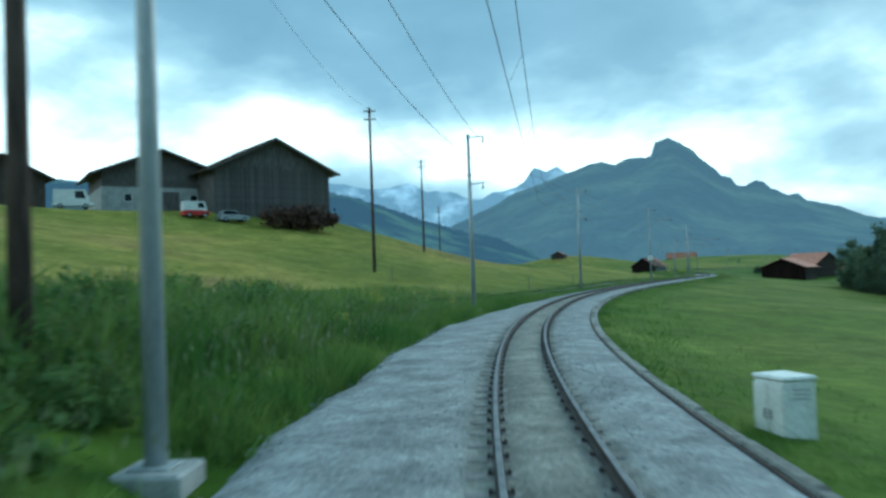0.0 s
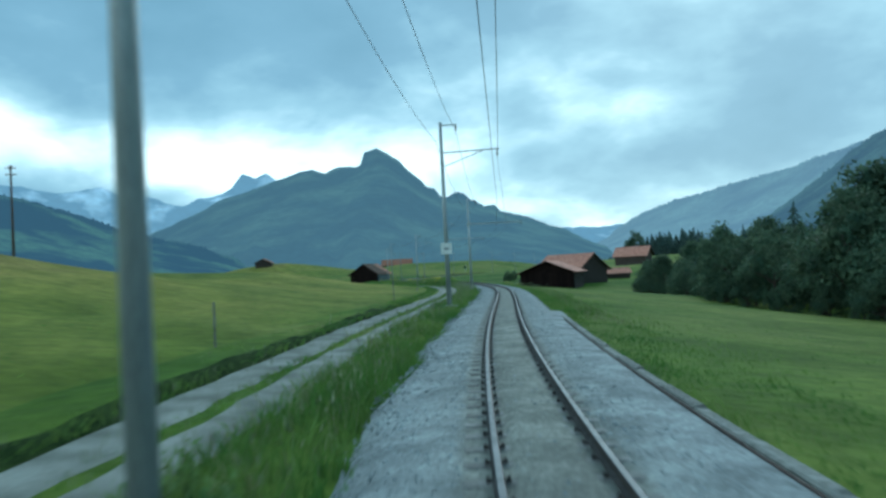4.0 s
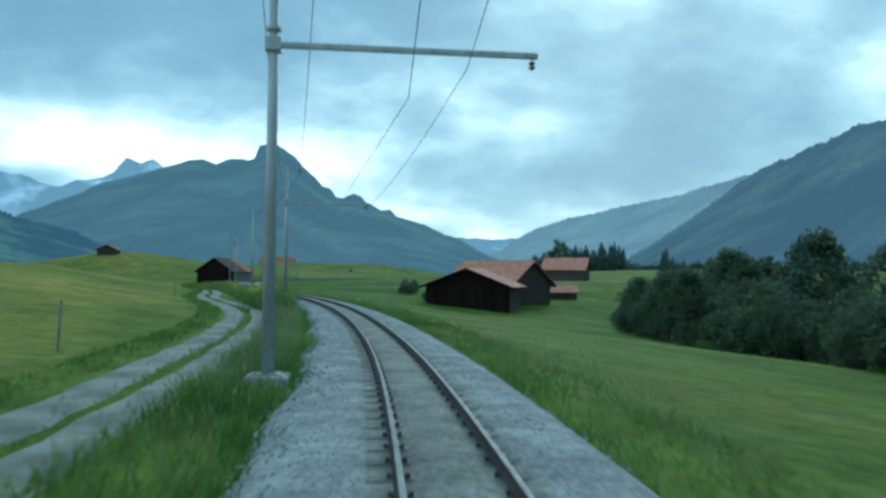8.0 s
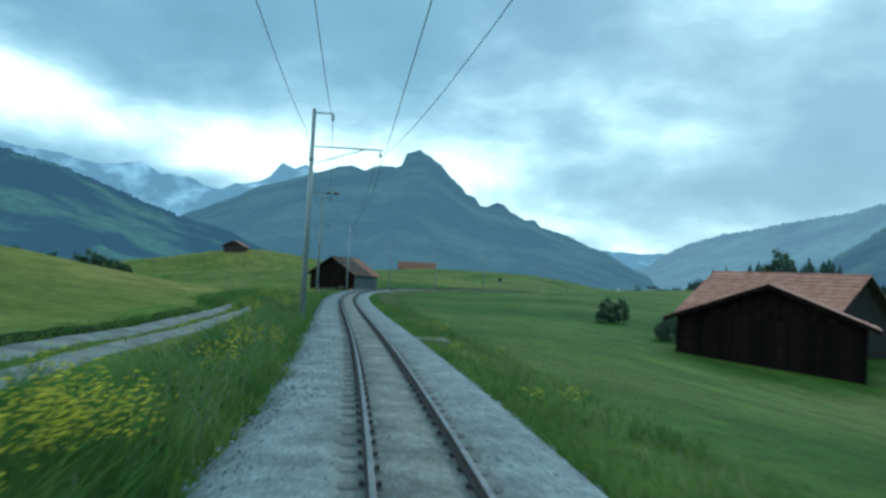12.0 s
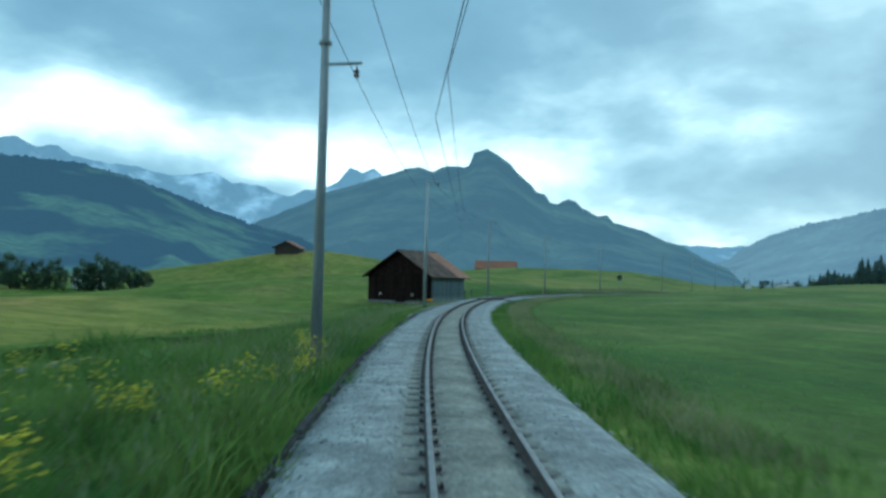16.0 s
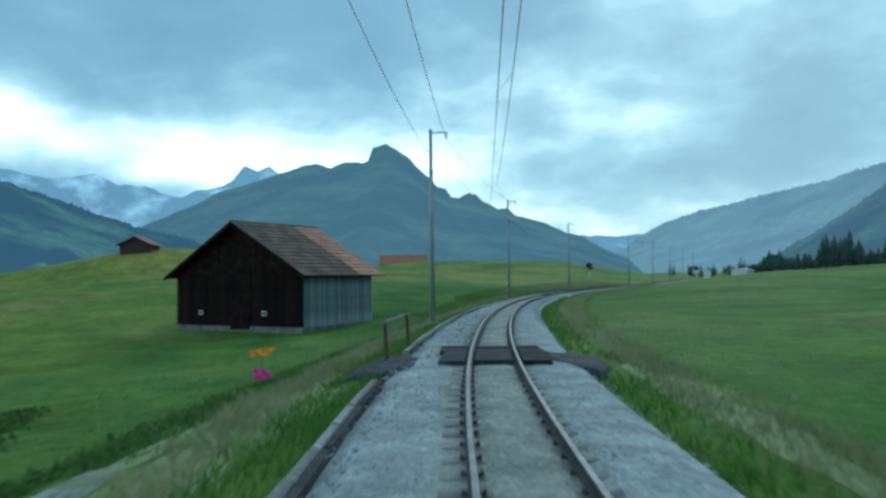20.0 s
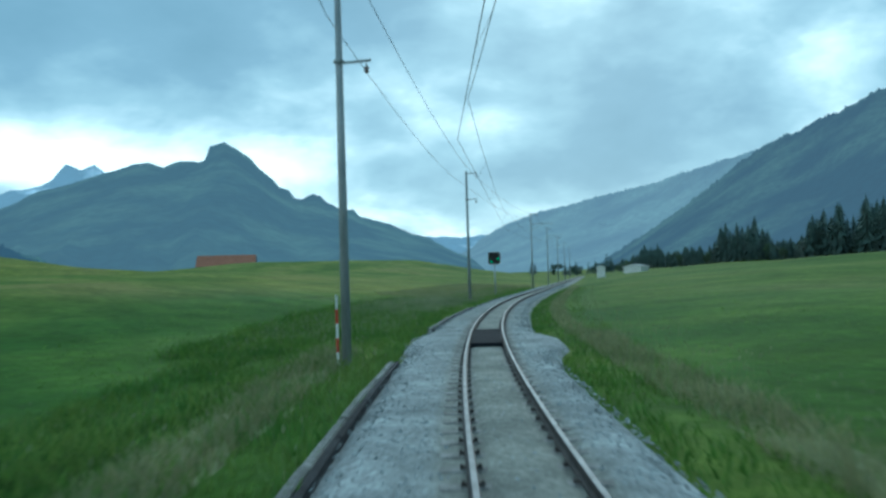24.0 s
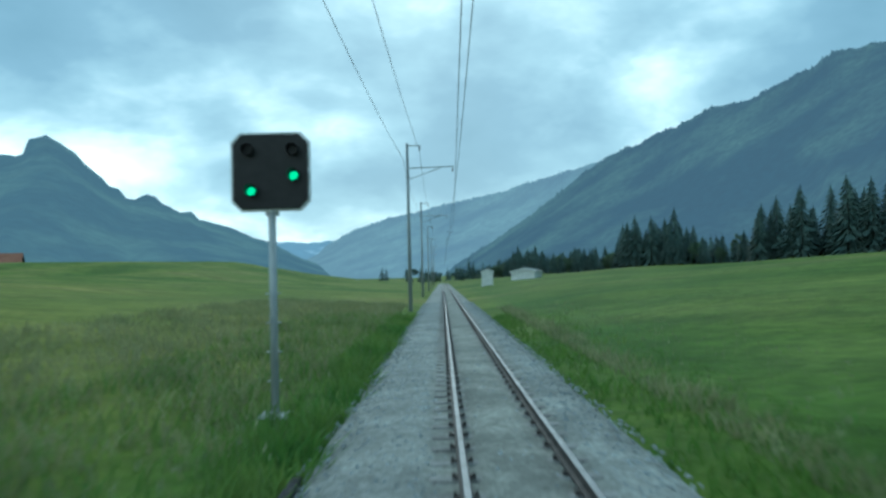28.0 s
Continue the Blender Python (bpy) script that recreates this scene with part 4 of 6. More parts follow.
worn_p[..., 2] = profile(np.broadcast_to(worn_s[:, None], worn_l.shape), worn_l) + np.array([0.0, 0.06, 0.06, 0.0])
tagged(new("path_to_crossing", grid_mesh("path_to_crossing", worn_p, M_DRYGRASS)), "faint trodden path of dry grass to the crossing", "path", kind="structure")
for s_a, s_b, l_a, l_b in ((298, 398, -5.3, -3.75), (262, 388, 3.15, 4.3)):
    dry_s = np.arange(s_a, s_b, 0.5)
    fade = np.clip(np.minimum(dry_s - s_a, s_b - dry_s) / 14, 0, 1)
    wave = 0.16 * np.sin(dry_s * 0.42) + 0.10 * np.sin(dry_s * 1.37 + 1) + 0.05 * np.sin(dry_s * 3.3)
    dry_l = np.stack([l_a + wave, l_a + 0.2 + wave, l_b - 0.2 - wave[::-1], l_b - wave[::-1]], 1)
    dry_p = on_line(dry_s[:, None], dry_l)
    dry_p[..., 2] = profile(np.broadcast_to(dry_s[:, None], dry_l.shape), dry_l) + np.array([-0.02, 0.035, 0.035, -0.02]) - 0.06 * (1 - fade[:, None])
    tagged(new("ripe_strip", grid_mesh("ripe_strip", dry_p, M_DRYGRASS)), "pale strip of ripe matted grass along the verge", "grass", kind="structure")
cut_bank(34, 122, 0.22)
cut_bank(203, 238, 0.20)
cut_bank(256, 300, 0.20)


# ---------------------------------------------------------------- catenary masts
ARM_NONE, ARM_SHORT, ARM_MID, ARM_LONG = 0, 0.85, 3.1, 5.4


def mast(s, lat, arm, old=False, block=False, plate="", top=9.2, top_bracket=True, low_arm=False):
    z = min(max(float(profile(s, lat)), float(level(s)) - 0.45), float(level(s)) - 0.32)
    rail = float(level(s))
    ht = top + rail - z
    ob = thing("catenary_mast", line_pose(s, lat, z), "weathered grey steel catenary mast beside the track" + (" on a concrete block" if block else ""), "catenary mast", "catenary masts")
    steel = M_MAST_OLD if old else M_MAST
    bm = bmesh.new()
    tube(bm, (0, 0, -0.5), (0, 0, ht), 0.135, 0.085, seg=14)
    pole = part("pole", bm, steel, ob, smooth=True)
    part("cap", tube(bmesh.new(), (0, 0, ht - 0.02), (0, 0, ht + 0.06), 0.10, 0.07, seg=12), steel, pole)
    for zz in (ht - 2.2,):
        part("collar", tube(bmesh.new(), (0, 0, zz), (0, 0, zz + 0.07), 0.15, seg=12), steel, pole)
    if block:
        bm = boxm(-0.42, 0.42, -0.42, 0.42, -0.9, 0.20, bevel=0.04)
        part("foundation", bm, M_CONCRETE, ob, "weathered concrete foundation block")
        part("base_plate", boxm(-0.24, 0.24, -0.24, 0.24, 0.20, 0.23, bevel=0.005), steel, ob)
    else:
        part("foundation", boxm(-0.28, 0.28, -0.28, 0.28, -0.6, -0.06, bevel=0.03), M_CONCRETE, ob, "low concrete foundation")
    if top_bracket:
        bm = tube(bmesh.new(), (0.05, 0, ht - 0.12), (0.85, 0, ht - 0.10), 0.035, seg=8)
        br = part("top_bracket", bm, steel, ob)
        ins = bmesh.new()
        for k in range(3):
            tube(ins, (0.82, 0, ht - 0.18 - 0.09 * k), (0.82, 0, ht - 0.22 - 0.09 * k), 0.07, 0.05, seg=10)
        tube(ins, (0.82, 0, ht - 0.08), (0.82, 0, ht - 0.48), 0.02, seg=6)
        part("insulator", ins, M_INSUL, br, "brown ribbed insulator")
    if arm:
        az = 6.42 + rail - z if arm == ARM_LONG else (6.6 if arm < 2 and top < 9.5 else top - 2.2 if arm < 2 else ht + z - rail - 1.60) + rail - z
        bm = bmesh.new()
        if arm == ARM_LONG:
            box(bm, 0.1, arm, -0.05, 0.05, az - 0.06, az + 0.06, bevel=0.01)
            box(bm, -0.16, 0.16, -0.16, 0.16, az - 0.14, az + 0.14, bevel=0.01)
        else:
            tube(bm, (0.1, 0, az), (arm, 0, az + 0.05), 0.035, seg=8)
            if arm > 2:
                tube(bm, (0.1, 0, az - 0.75), (arm * 0.72, 0, az), 0.025, seg=8)
        a = part("bracket_arm", bm, steel, ob)
        ins = bmesh.new()
        ex = arm - 0.12
        tube(ins, (ex, 0, az - 0.02), (ex, 0, az - 0.30), 0.022, seg=6)
        for k in range(2):
            tube(ins, (ex, 0, az - 0.14 - 0.09 * k), (ex, 0, az - 0.19 - 0.09 * k), 0.075, 0.05, seg=10)
        part("insulator", ins, M_INSUL, a, "brown ribbed insulator")
    if low_arm:
        az = top - 3.6 + rail - z
        la = part("lower_bracket", tube(bmesh.new(), (0.1, 0, az), (1.3, 0, az + 0.02), 0.03, seg=8), steel, ob)
        for xi in (0.72, 1.05):
            part("insulator", tube(bmesh.new(), (xi, 0, az), (xi + 0.19, 0, az), 0.06, 0.045, seg=10), M_INSUL, la, "brown insulator")
    if plate:
        bm = boxm(-0.30, 0.30, -0.17, -0.140, 2.95, 3.55, bevel=0.004)
        pl = part("mast_plate", bm, M_WHITE, ob, "white mast plate")
        part("mark", boxm(-0.13, 0.13, -0.176, -0.1705, 3.19, 3.31), M_MAST_OLD, pl)
    return ob


MASTS = [(8.8, -4.33, ARM_SHORT, False, True, ""), (42.7, -4.28, ARM_SHORT, False, True, ""), (76.7, -3.34, ARM_SHORT, False, True, ""), (113.3, -3.03, ARM_MID, False, True, "plate"),
         (150.7, -2.72, ARM_LONG, False, True, ""), (188.1, -2.6, ARM_LONG, False, True, ""), (225.4, -2.5, ARM_MID, False, False, ""), (266.5, -3.05, ARM_SHORT, True, False, ""),
         (308.0, -3.29, ARM_NONE, False, False, ""), (350.4, -3.67, ARM_NONE, True, False, ""), (392.4, -3.69, ARM_SHORT, True, False, ""), (434.5, -3.63, ARM_SHORT, True, False, ""),
         (489.2, -2.8, ARM_MID, True, False, ""), (531.0, -3.0, ARM_MID, True, False, ""), (573.0, -3.0, ARM_SHORT, True, False, ""), (616.0, -3.0, ARM_SHORT, True, False, ""), (660.0, -3.0, ARM_SHORT, True, False, "")]
TOPS = [9.2, 9.25, 9.35, 9.7, 8.9, 8.8, 9.1, 9.25, 9.1, 9.4, 9.8, 10.1, 10.7, 10.8, 10.8, 10.8, 10.8]
for row, top in zip(MASTS, TOPS):
    mast(*row, top=top, low_arm=row[0] == 225.4)


def wire(name, knots, sag, r, label):
    """A wire through knots, hanging a little between them."""
    cu = bpy.data.curves.new(name, "CURVE")
    cu.dimensions, cu.bevel_depth, cu.bevel_resolution = "3D", r, 1
    pts = []
    for a, b in zip(knots[:-1], knots[1:]):
        for k in range(8):
            f = k / 8
            p = a * (1 - f) + b * f
            p = p - np.array([0, 0, sag * 4 * f * (1 - f)])
            pts.append(p)
    pts.append(knots[-1])
    sp = cu.splines.new("POLY")
    sp.points.add(len(pts) - 1)
    sp.points.foreach_set("co", np.concatenate([np.array(pts), np.ones((len(pts), 1))], 1).ravel())
    me_ob = bpy.data.objects.new(name, cu)
    scene.collection.objects.link(me_ob)
    me = bpy.data.meshes.new_from_object(me_ob.evaluated_get(bpy.context.evaluated_depsgraph_get()))
    bpy.data.objects.remove(me_ob)
    me.materials.clear()
    me.materials.append(M_WIRE)
    ob = new(name, me)
    return tagged(ob, label, "wire")


MS = [-30.0] + [m[0] for m in MASTS]
ML = [-4.0] + [m[1] for m in MASTS]
# the wire is drawn to the outer side of each bend
zig = [-0.6, -0.6, -0.6, -0.6, -0.2, 0.0, 0.2, 0.2, -0.5, -0.6, -0.6, -0.6, -0.6, 0.15, -0.15, 0.15, -0.15, 0.15]
wire("contact_wire", [on_line(s, z, 5.45) for s, z in zip(MS, zig)], 0.03, 0.008, "dark contact wire over the track")
# the messenger hangs from the arm ends where the masts have long arms
HANG_AT = {113.3: (-0.05, 7.75), 150.7: (1.2, 6.10), 188.1: (1.9, 6.10), 225.4: (0.35, 7.15)}
hold = [HANG_AT.get(s, (z * 0.5, 6.5)) for s, z in zip(MS, zig)]
wire("messenger_wire", [on_line(s, l, u) for s, (l, u) in zip(MS, hold)], 0.75, 0.008, "dark messenger wire hanging over the contact wire")
wire("feeder_wire", [on_line(s, l + 0.82, t - 0.48) for s, l, t in zip(MS, ML, [9.2] + TOPS)], 0.55, 0.011, "dark feeder wire along the mast tops")
wire("feeder_wire", [on_line(s, l - 0.30, t - 0.9) for s, l, t in zip(MS, ML, [9.2] + TOPS)], 0.6, 0.011, "dark feeder wire along the mast tops")
# droppers hang the contact wire from the messenger
dropper = thing("dropper_wires", pose(0, 0, 0), "thin dropper wires between messenger and contact wire", "wire")
for i, (a, b) in enumerate(zip(MS[:-1], MS[1:])):
    if MS[i] in HANG_AT or MS[i + 1] in HANG_AT:
        continue
    for k in range(1, 5):
        f = k / 5
        p0 = on_line(a, zig[i], 5.45) * (1 - f) + on_line(b, zig[i + 1], 5.45) * f - np.array([0, 0, 0.03 * 4 * f * (1 - f)])
        p1 = on_line(a, zig[i] * 0.5, 6.5) * (1 - f) + on_line(b, zig[i + 1] * 0.5, 6.5) * f - np.array([0, 0, 0.75 * 4 * f * (1 - f)])
        part("dropper", tube(bmesh.new(), p0, p1, 0.0035, seg=5), M_WIRE, dropper)


# ---------------------------------------------------------------- wooden line poles
def line_pole(x, y, ht, r=0.15, cross=2, lean=0.0):
    z = gz(x, y)
    ob = thing("wooden_pole", pose(x, y, z, 0, lean, 0), "brown wooden telephone pole standing in the meadow", "utility pole", "wooden poles")
    part("pole", tube(bmesh.new(), (0, 0, -0.5), (0, 0, ht), r, r * 0.62, seg=12), M_WOODPOLE, ob, smooth=True)
    for k in range(cross):
        zz = ht - 0.35 - 0.75 * k
        c = part("cross_arm", boxm(-0.55, 0.55, -0.06, -0.0, zz - 0.05, zz + 0.05, bevel=0.008), M_WOODPOLE, ob)
        for sx in (-0.48, -0.22, 0.22, 0.48):
            part("insulator", tube(bmesh.new(), (sx, -0.03, zz + 0.05), (sx, -0.03, zz + 0.20), 0.04, 0.03, seg=8), M_WHITE, c, "white porcelain insulator")
    return ob


POLES = [(-5.4, 10.7, 10.5), (-4.8, 72.6, 15.0), (-0.4, 116.5, 13.5), (2.8, 169.4, 12.7)]
for x, y, ht in POLES:
    line_pole(x, y, ht, r=0.17)
wire("telephone_wire", [np.array([x, y, gz(x, y) + ht - 0.2]) for x, y, ht in POLES], 1.2, 0.009, "dark telephone wire between wooden poles")


# ---------------------------------------------------------------- barns and houses
def gable_height(x, w, he, ha):
    return he + (ha - he) * (1 - abs(x) / (w / 2))


def building(name, label, category, x, y, turn, w, length, he, ha, over, wall, roof, z=None, logs=None, boards=None, roof2=None, split=0.0, plinth=None, plinth_h=0.0,
             door=None, windows=(), front_over=None, group="", courses=9, sink=1.2):
    """A gabled house: x along its front gable, y backwards, the origin at the middle of the front on the ground."""
    if z is None:
        c, s = math.cos(radians(turn)), math.sin(radians(turn))
        z = min(gz(x + c * a - s * b, y + s * a + c * b) for a in (-w / 2, w / 2) for b in (0, length)) + 0.05
    ob = thing(name, pose(x, y, z, 0, 0, turn), label, category, group)
    t = 0.18
    h = w / 2
    fo = over if front_over is None else front_over
    # walls
    front = part("wall", prism(bmesh.new(), [(-h, -sink), (h, -sink), (h, he), (0, ha), (-h, he)], 0, t), wall, ob)
    part("wall", prism(bmesh.new(), [(-h, -sink), (h, -sink), (h, he), (0, ha), (-h, he)], length - t, length), wall, ob)
    sides = [part("wall", boxm(sx * h - (t if sx > 0 else 0), sx * h + (0 if sx > 0 else t), t, length - t, -sink, he), wall, ob) for sx in (-1, 1)]
    if plinth:
        for sx in (-1, 1):
            part("plinth", boxm(sx * (h + 0.02) - 0.04, sx * (h + 0.02) + 0.04, -0.04, length + 0.04, -sink, plinth_h), plinth, ob, "pale masonry base")
        part("plinth", boxm(-h - 0.02, h + 0.02, -0.06, -0.003, -sink, plinth_h), plinth, ob, "pale masonry base")
    if logs:
        lh = 0.24
        bm = prism(bmesh.new(), [(-h - 0.16, 0.02), (h + 0.16, 0.02), (h + 0.16, lh - 0.02), (-h - 0.16, lh - 0.02)], -0.07, -0.002)
        bmesh.ops.bevel(bm, geom=list(bm.edges), offset=0.014, segments=1, affect="EDGES")
        me = finish(bm, "log", logs)
        k = 0
        while plinth_h + (k + 1) * lh < he + 0.05:
            hang("log", me, front, at_m=pose(0, 0, plinth_h + k * lh))
            k += 1
        bw = 0.28
        nb = int(w / bw)
        for i in range(nb):
            xa = -h + i * w / nb
            xb = xa + w / nb - 0.012
            za, zb = gable_height(xa, w, he, ha) - 0.03, gable_height(xb, w, he, ha) - 0.03
            part("gable_board", prism(bmesh.new(), [(xa, he - 0.02), (xb, he - 0.02), (xb, zb), (xa, za)], -0.035, -0.002), logs, front)
    if boards:
        bw = 0.26
        nb = int(length / bw)
        d = length / nb
        for sx, sd in zip((-1, 1), sides):
            me = finish(boxm(-0.02, 0.02, 0.006, d - 0.006, -0.25, he - 0.03, bevel=0.005), "board", boards)
            for i in range(nb):
                hang("board", me, sd, at_m=pose(sx * (h + 0.025), i * d, random.uniform(-0.05, 0.05)))
    if door:
        dx, dw, dh = door
        dr = part("door", boxm(dx - dw / 2, dx + dw / 2, -0.11, -0.075, 0.0, dh, bevel=0.01), wall, ob, "dark plank door")
        for k in (0.25, 0.75):
            part("brace", boxm(dx - dw / 2 + 0.05, dx + dw / 2 - 0.05, -0.14, -0.112, dh * k - 0.06, dh * k + 0.06), wall, dr)
    for wx, wz, ww, wh in windows:
        wd = part("window", boxm(wx - ww / 2, wx + ww / 2, -0.10, -0.074, wz - wh / 2, wz + wh / 2), M_PALEWOOD if logs else M_WHITE, ob, "small window with a pale frame")
        part("pane", boxm(wx - ww / 2 + 0.09, wx + ww / 2 - 0.09, -0.106, -0.1015, wz - wh / 2 + 0.09, wz + wh / 2 - 0.09), M_GLASS, wd)
    # roof: two slopes of overlapping courses on a deck
    slope = math.atan2(ha - he, h)
    run = (h + over) / math.cos(slope)
    y0, y1 = -fo, length + over
    ys = [(y0, y1, roof)] if not roof2 else [(y0, y1 - split * (y1 - y0), roof), (y1 - split * (y1 - y0), y1, roof2)]
    for sx in (-1, 1):
        deck_bm = boxm(0, run, y0, y1, 0.0, 0.10)
        turn_m = Matrix.Translation((0, 0, ha + 0.03)) @ Matrix.Rotation(slope, 4, "Y")
        if sx < 0:
            turn_m = Matrix.Diagonal((-1, 1, 1, 1)) @ turn_m
        bmesh.ops.transform(deck_bm, matrix=turn_m, verts=deck_bm.verts)
        deck = part("roof", deck_bm, wall, ob, "gabled roof slope")
        cw = run / courses
        for ya, yb, rm in ys:
            for k in range(courses):
                bm = prism(bmesh.new(), [(k * cw - 0.05, 0.105), (min((k + 1) * cw + 0.03, run + 0.04), 0.105), (min((k + 1) * cw + 0.03, run + 0.04), 0.155), (k * cw - 0.05, 0.118)], ya + 0.003, yb - 0.003)
                bmesh.ops.transform(bm, matrix=turn_m, verts=bm.verts)
                part("roof_course", bm, rm, deck)
    cap = prism(bmesh.new(), [(-0.22, ha + 0.02), (0, ha + 0.20), (0.22, ha + 0.02), (0, ha + 0.26)], y0, y1)
    part("ridge_cap", cap, roof, ob)
    for sx in (-1, 1):
        bm = prism(bmesh.new(), [(0, ha + 0.02), (sx * (h + over), ha + 0.02 - (h + over) * math.tan(slope)), (sx * (h + over), ha - 0.16 - (h + over) * math.tan(slope)), (0, ha - 0.16)], y0 - 0.04, y0 - 0.003)
        part("verge_board", bm, wall, ob)
    return ob


building("hay_barn", "dark log hay barn with a brown and rust-red roof", "barn", 96.2, 354.6, -50, 12.0, 8.6, 4.2, 7.75, 0.75, M_LOGS, M_ROOF_BROWN, z=-1.85,
         logs=M_LOGS, boards=M_GREYWOOD, roof2=M_ROOF_RUST, split=0.32, plinth=M_FOOT, plinth_h=0.24, door=(0.3, 1.9, 2.2), windows=((-3.6, 1.2, 0.4, 0.32), (2.6, 1.2, 0.42, 0.34)), courses=14)
building("field_barn", "black-brown timber barn with a reddish roof in a meadow", "barn", 100.0, 223.2, -46, 11.9, 8.5, 3.9, 6.2, 0.85, M_LOGS, M_ROOF_RED, z=-3.4,
         logs=M_LOGS, boards=M_BROWNWOOD, courses=12)
building("farmhouse", "farmhouse with a broad faded red tile roof", "house", 113.0, 244.7, -164, 10.0, 14.0, 3.6, 7.1, 0.8, M_BROWNWOOD, M_ROOF_RED, z=-2.9, boards=M_BROWNWOOD, windows=((-2, 2.2, 0.9, 1.0), (2, 2.2, 0.9, 1.0)), courses=12)
building("open_shed", "low shed with a pale reddish sheet roof", "shed", 127.5, 246.2, -112, 4.5, 8.0, 2.2, 3.3, 0.5, M_BROWNWOOD, M_ROOF_RED, z=-3.1, courses=6)
building("farmhouse", "brown-roofed house beyond the barns", "house", 163.3, 289.3, -140, 8.0, 10.0, 3.0, 5.6, 0.7, M_BROWNWOOD, M_ROOF_RED, courses=8)
building("chalet", "large dark timber chalet with a low gabled roof", "chalet", -21.8, 115.8, 34, 17.4, 15.0, 8.2, 12.4, 1.4, M_CHALETWOOD, M_ROOF_BROWN, boards=None, logs=M_CHALETWOOD, courses=14)
building("chalet", "timber chalet with a pale masonry ground floor", "chalet", -37.5, 114.5, 30, 16.0, 13.0, 5.6, 8.6, 1.6, M_CHALETWOOD, M_ROOF_BROWN, plinth=M_PLASTER_GREY, plinth_h=3.4, door=(1.2, 2.4, 2.8), windows=((-4.6, 1.9, 1.1, 1.2), (-1.8, 1.9, 1.1, 1.2), (4.4, 1.9, 1.1, 1.2)), courses=12)
building("chalet", "small dark red-brown timber house", "chalet", -52.0, 99.0, 40, 10.0, 9.0, 4.0, 6.4, 1.0, M_BROWNWOOD, M_ROOF_BROWN, windows=((-2, 2.2, 0.9, 1.0), (2, 2.2, 0.9, 1.0)), courses=10)
building("hilltop_barn", "small brown barn on a grassy knoll", "barn", 89.7, 546.7, -20, 9.0, 8.0, 3.0, 5.2, 1.0, M_BROWNWOOD, M_ROOF_RUST, courses=8)
building("red_roof_barn", "long barn with a wide orange-red roof behind a crest", "barn", 216.0, 714.0, -112, 14.0, 24.0, 4.2, 8.6, 1.0, M_BROWNWOOD, M_ROOF_RUST, courses=10)
building("farm_building", "small whitewashed farm building between dark trees", "house", 33.0, 462.0, -15, 6.0, 7.0, 3.2, 5.0, 0.5, M_PLASTER, M_ROOF_BROWN, courses=5)
building("trackside_hut", "small white plastered trackside hut", "hut", 260.3, 502.2, -45, 2.0, 3.0, 2.6, 3.0, 0.15, M_PLASTER, M_CONCRETE, courses=3)
building("low_shed", "long low grey shed by the line", "shed", 283.4, 513.9, -60, 5.0, 9.0, 1.8, 2.4, 0.3, M_PLASTER, M_CONCRETE, courses=4)


# ---------------------------------------------------------------- vehicles by the chalets
def car(x, y, turn, paint, label, ht=1.45, length=4.1, wid=1.7, van=False, top=None):
    ob = thing("car", pose(x, y, gz(x, y) + 0.02, 0, 0, turn), label, "car", "parked cars")
    l2, w2 = length / 2, wid / 2
    bm = prism(bmesh.new(), [(-l2, 0.30), (l2, 0.30), (l2, 0.62), (l2 - 0.15, 0.80), (l2 * 0.40, 0.90), (-l2 * 0.92, 0.92), (-l2, 0.70)], -w2, w2)
    bmesh.ops.bevel(bm, geom=list(bm.edges), offset=0.06, segments=2, affect="EDGES")
    part("body", bm, paint, ob)
    bm = prism(bmesh.new(), [(-l2 * 0.98, 0.90), (l2 * 0.86, 0.88), (l2 * 0.62, ht), (-l2 * 0.95, ht)] if van else [(-l2 * 0.90, 0.90), (l2 * 0.40, 0.88), (l2 * 0.08, ht), (-l2 * 0.72, ht)], -w2 + 0.10, w2 - 0.10)
    bmesh.ops.bevel(bm, geom=list(bm.edges), offset=0.05, segments=2, affect="EDGES")
    cabin = part("cabin", bm, top or paint, ob)
    for sy in (-1, 1):
        bm = prism(bmesh.new(), [(l2 * 0.10, 1.25), (l2 * 0.62, 1.25), (l2 * 0.50, ht - 0.2), (l2 * 0.10, ht - 0.2)] if van else [(-l2 * 0.80, 0.97), (l2 * 0.28, 0.96), (l2 * 0.03, ht - 0.09), (-l2 * 0.68, ht - 0.09)], sy * (w2 - 0.095) - 0.006, sy * (w2 - 0.095) + 0.006)
        part("side_window", bm, M_GLASS, cabin)
    bm = bmesh.new()
    vs = [bm.verts.new(p) for p in ((l2 * 0.385, -w2 + 0.2, 0.93), (l2 * 0.385, w2 - 0.2, 0.93), (l2 * 0.12, w2 - 0.22, ht - 0.08), (l2 * 0.12, -w2 + 0.22, ht - 0.08))]
    bm.faces.new(vs)
    bmesh.ops.translate(bm, vec=(0.03 + (l2 * 0.50 if van else 0), 0, 0.02), verts=bm.verts)
    part("windscreen", bm, M_GLASS, cabin)
    for sx in (-0.62, 0.62):
        for sy in (-1, 1):
            wh = part("wheel", tube(bmesh.new(), (sx * l2, sy * (w2 - 0.18), 0.31), (sx * l2, sy * (w2 + 0.01), 0.31), 0.31, seg=18), M_TYRE, ob)
            part("rim", tube(bmesh.new(), (sx * l2, sy * (w2 + 0.011), 0.31), (sx * l2, sy * (w2 + 0.02), 0.31), 0.19, seg=14), M_SILVER, wh)
    for sy in (-0.55, 0.55):
        part("headlight", boxm(l2 - 0.04, l2 + 0.01, sy - 0.16, sy + 0.16, 0.62, 0.74, bevel=0.01), M_WHITE, ob)
    return ob


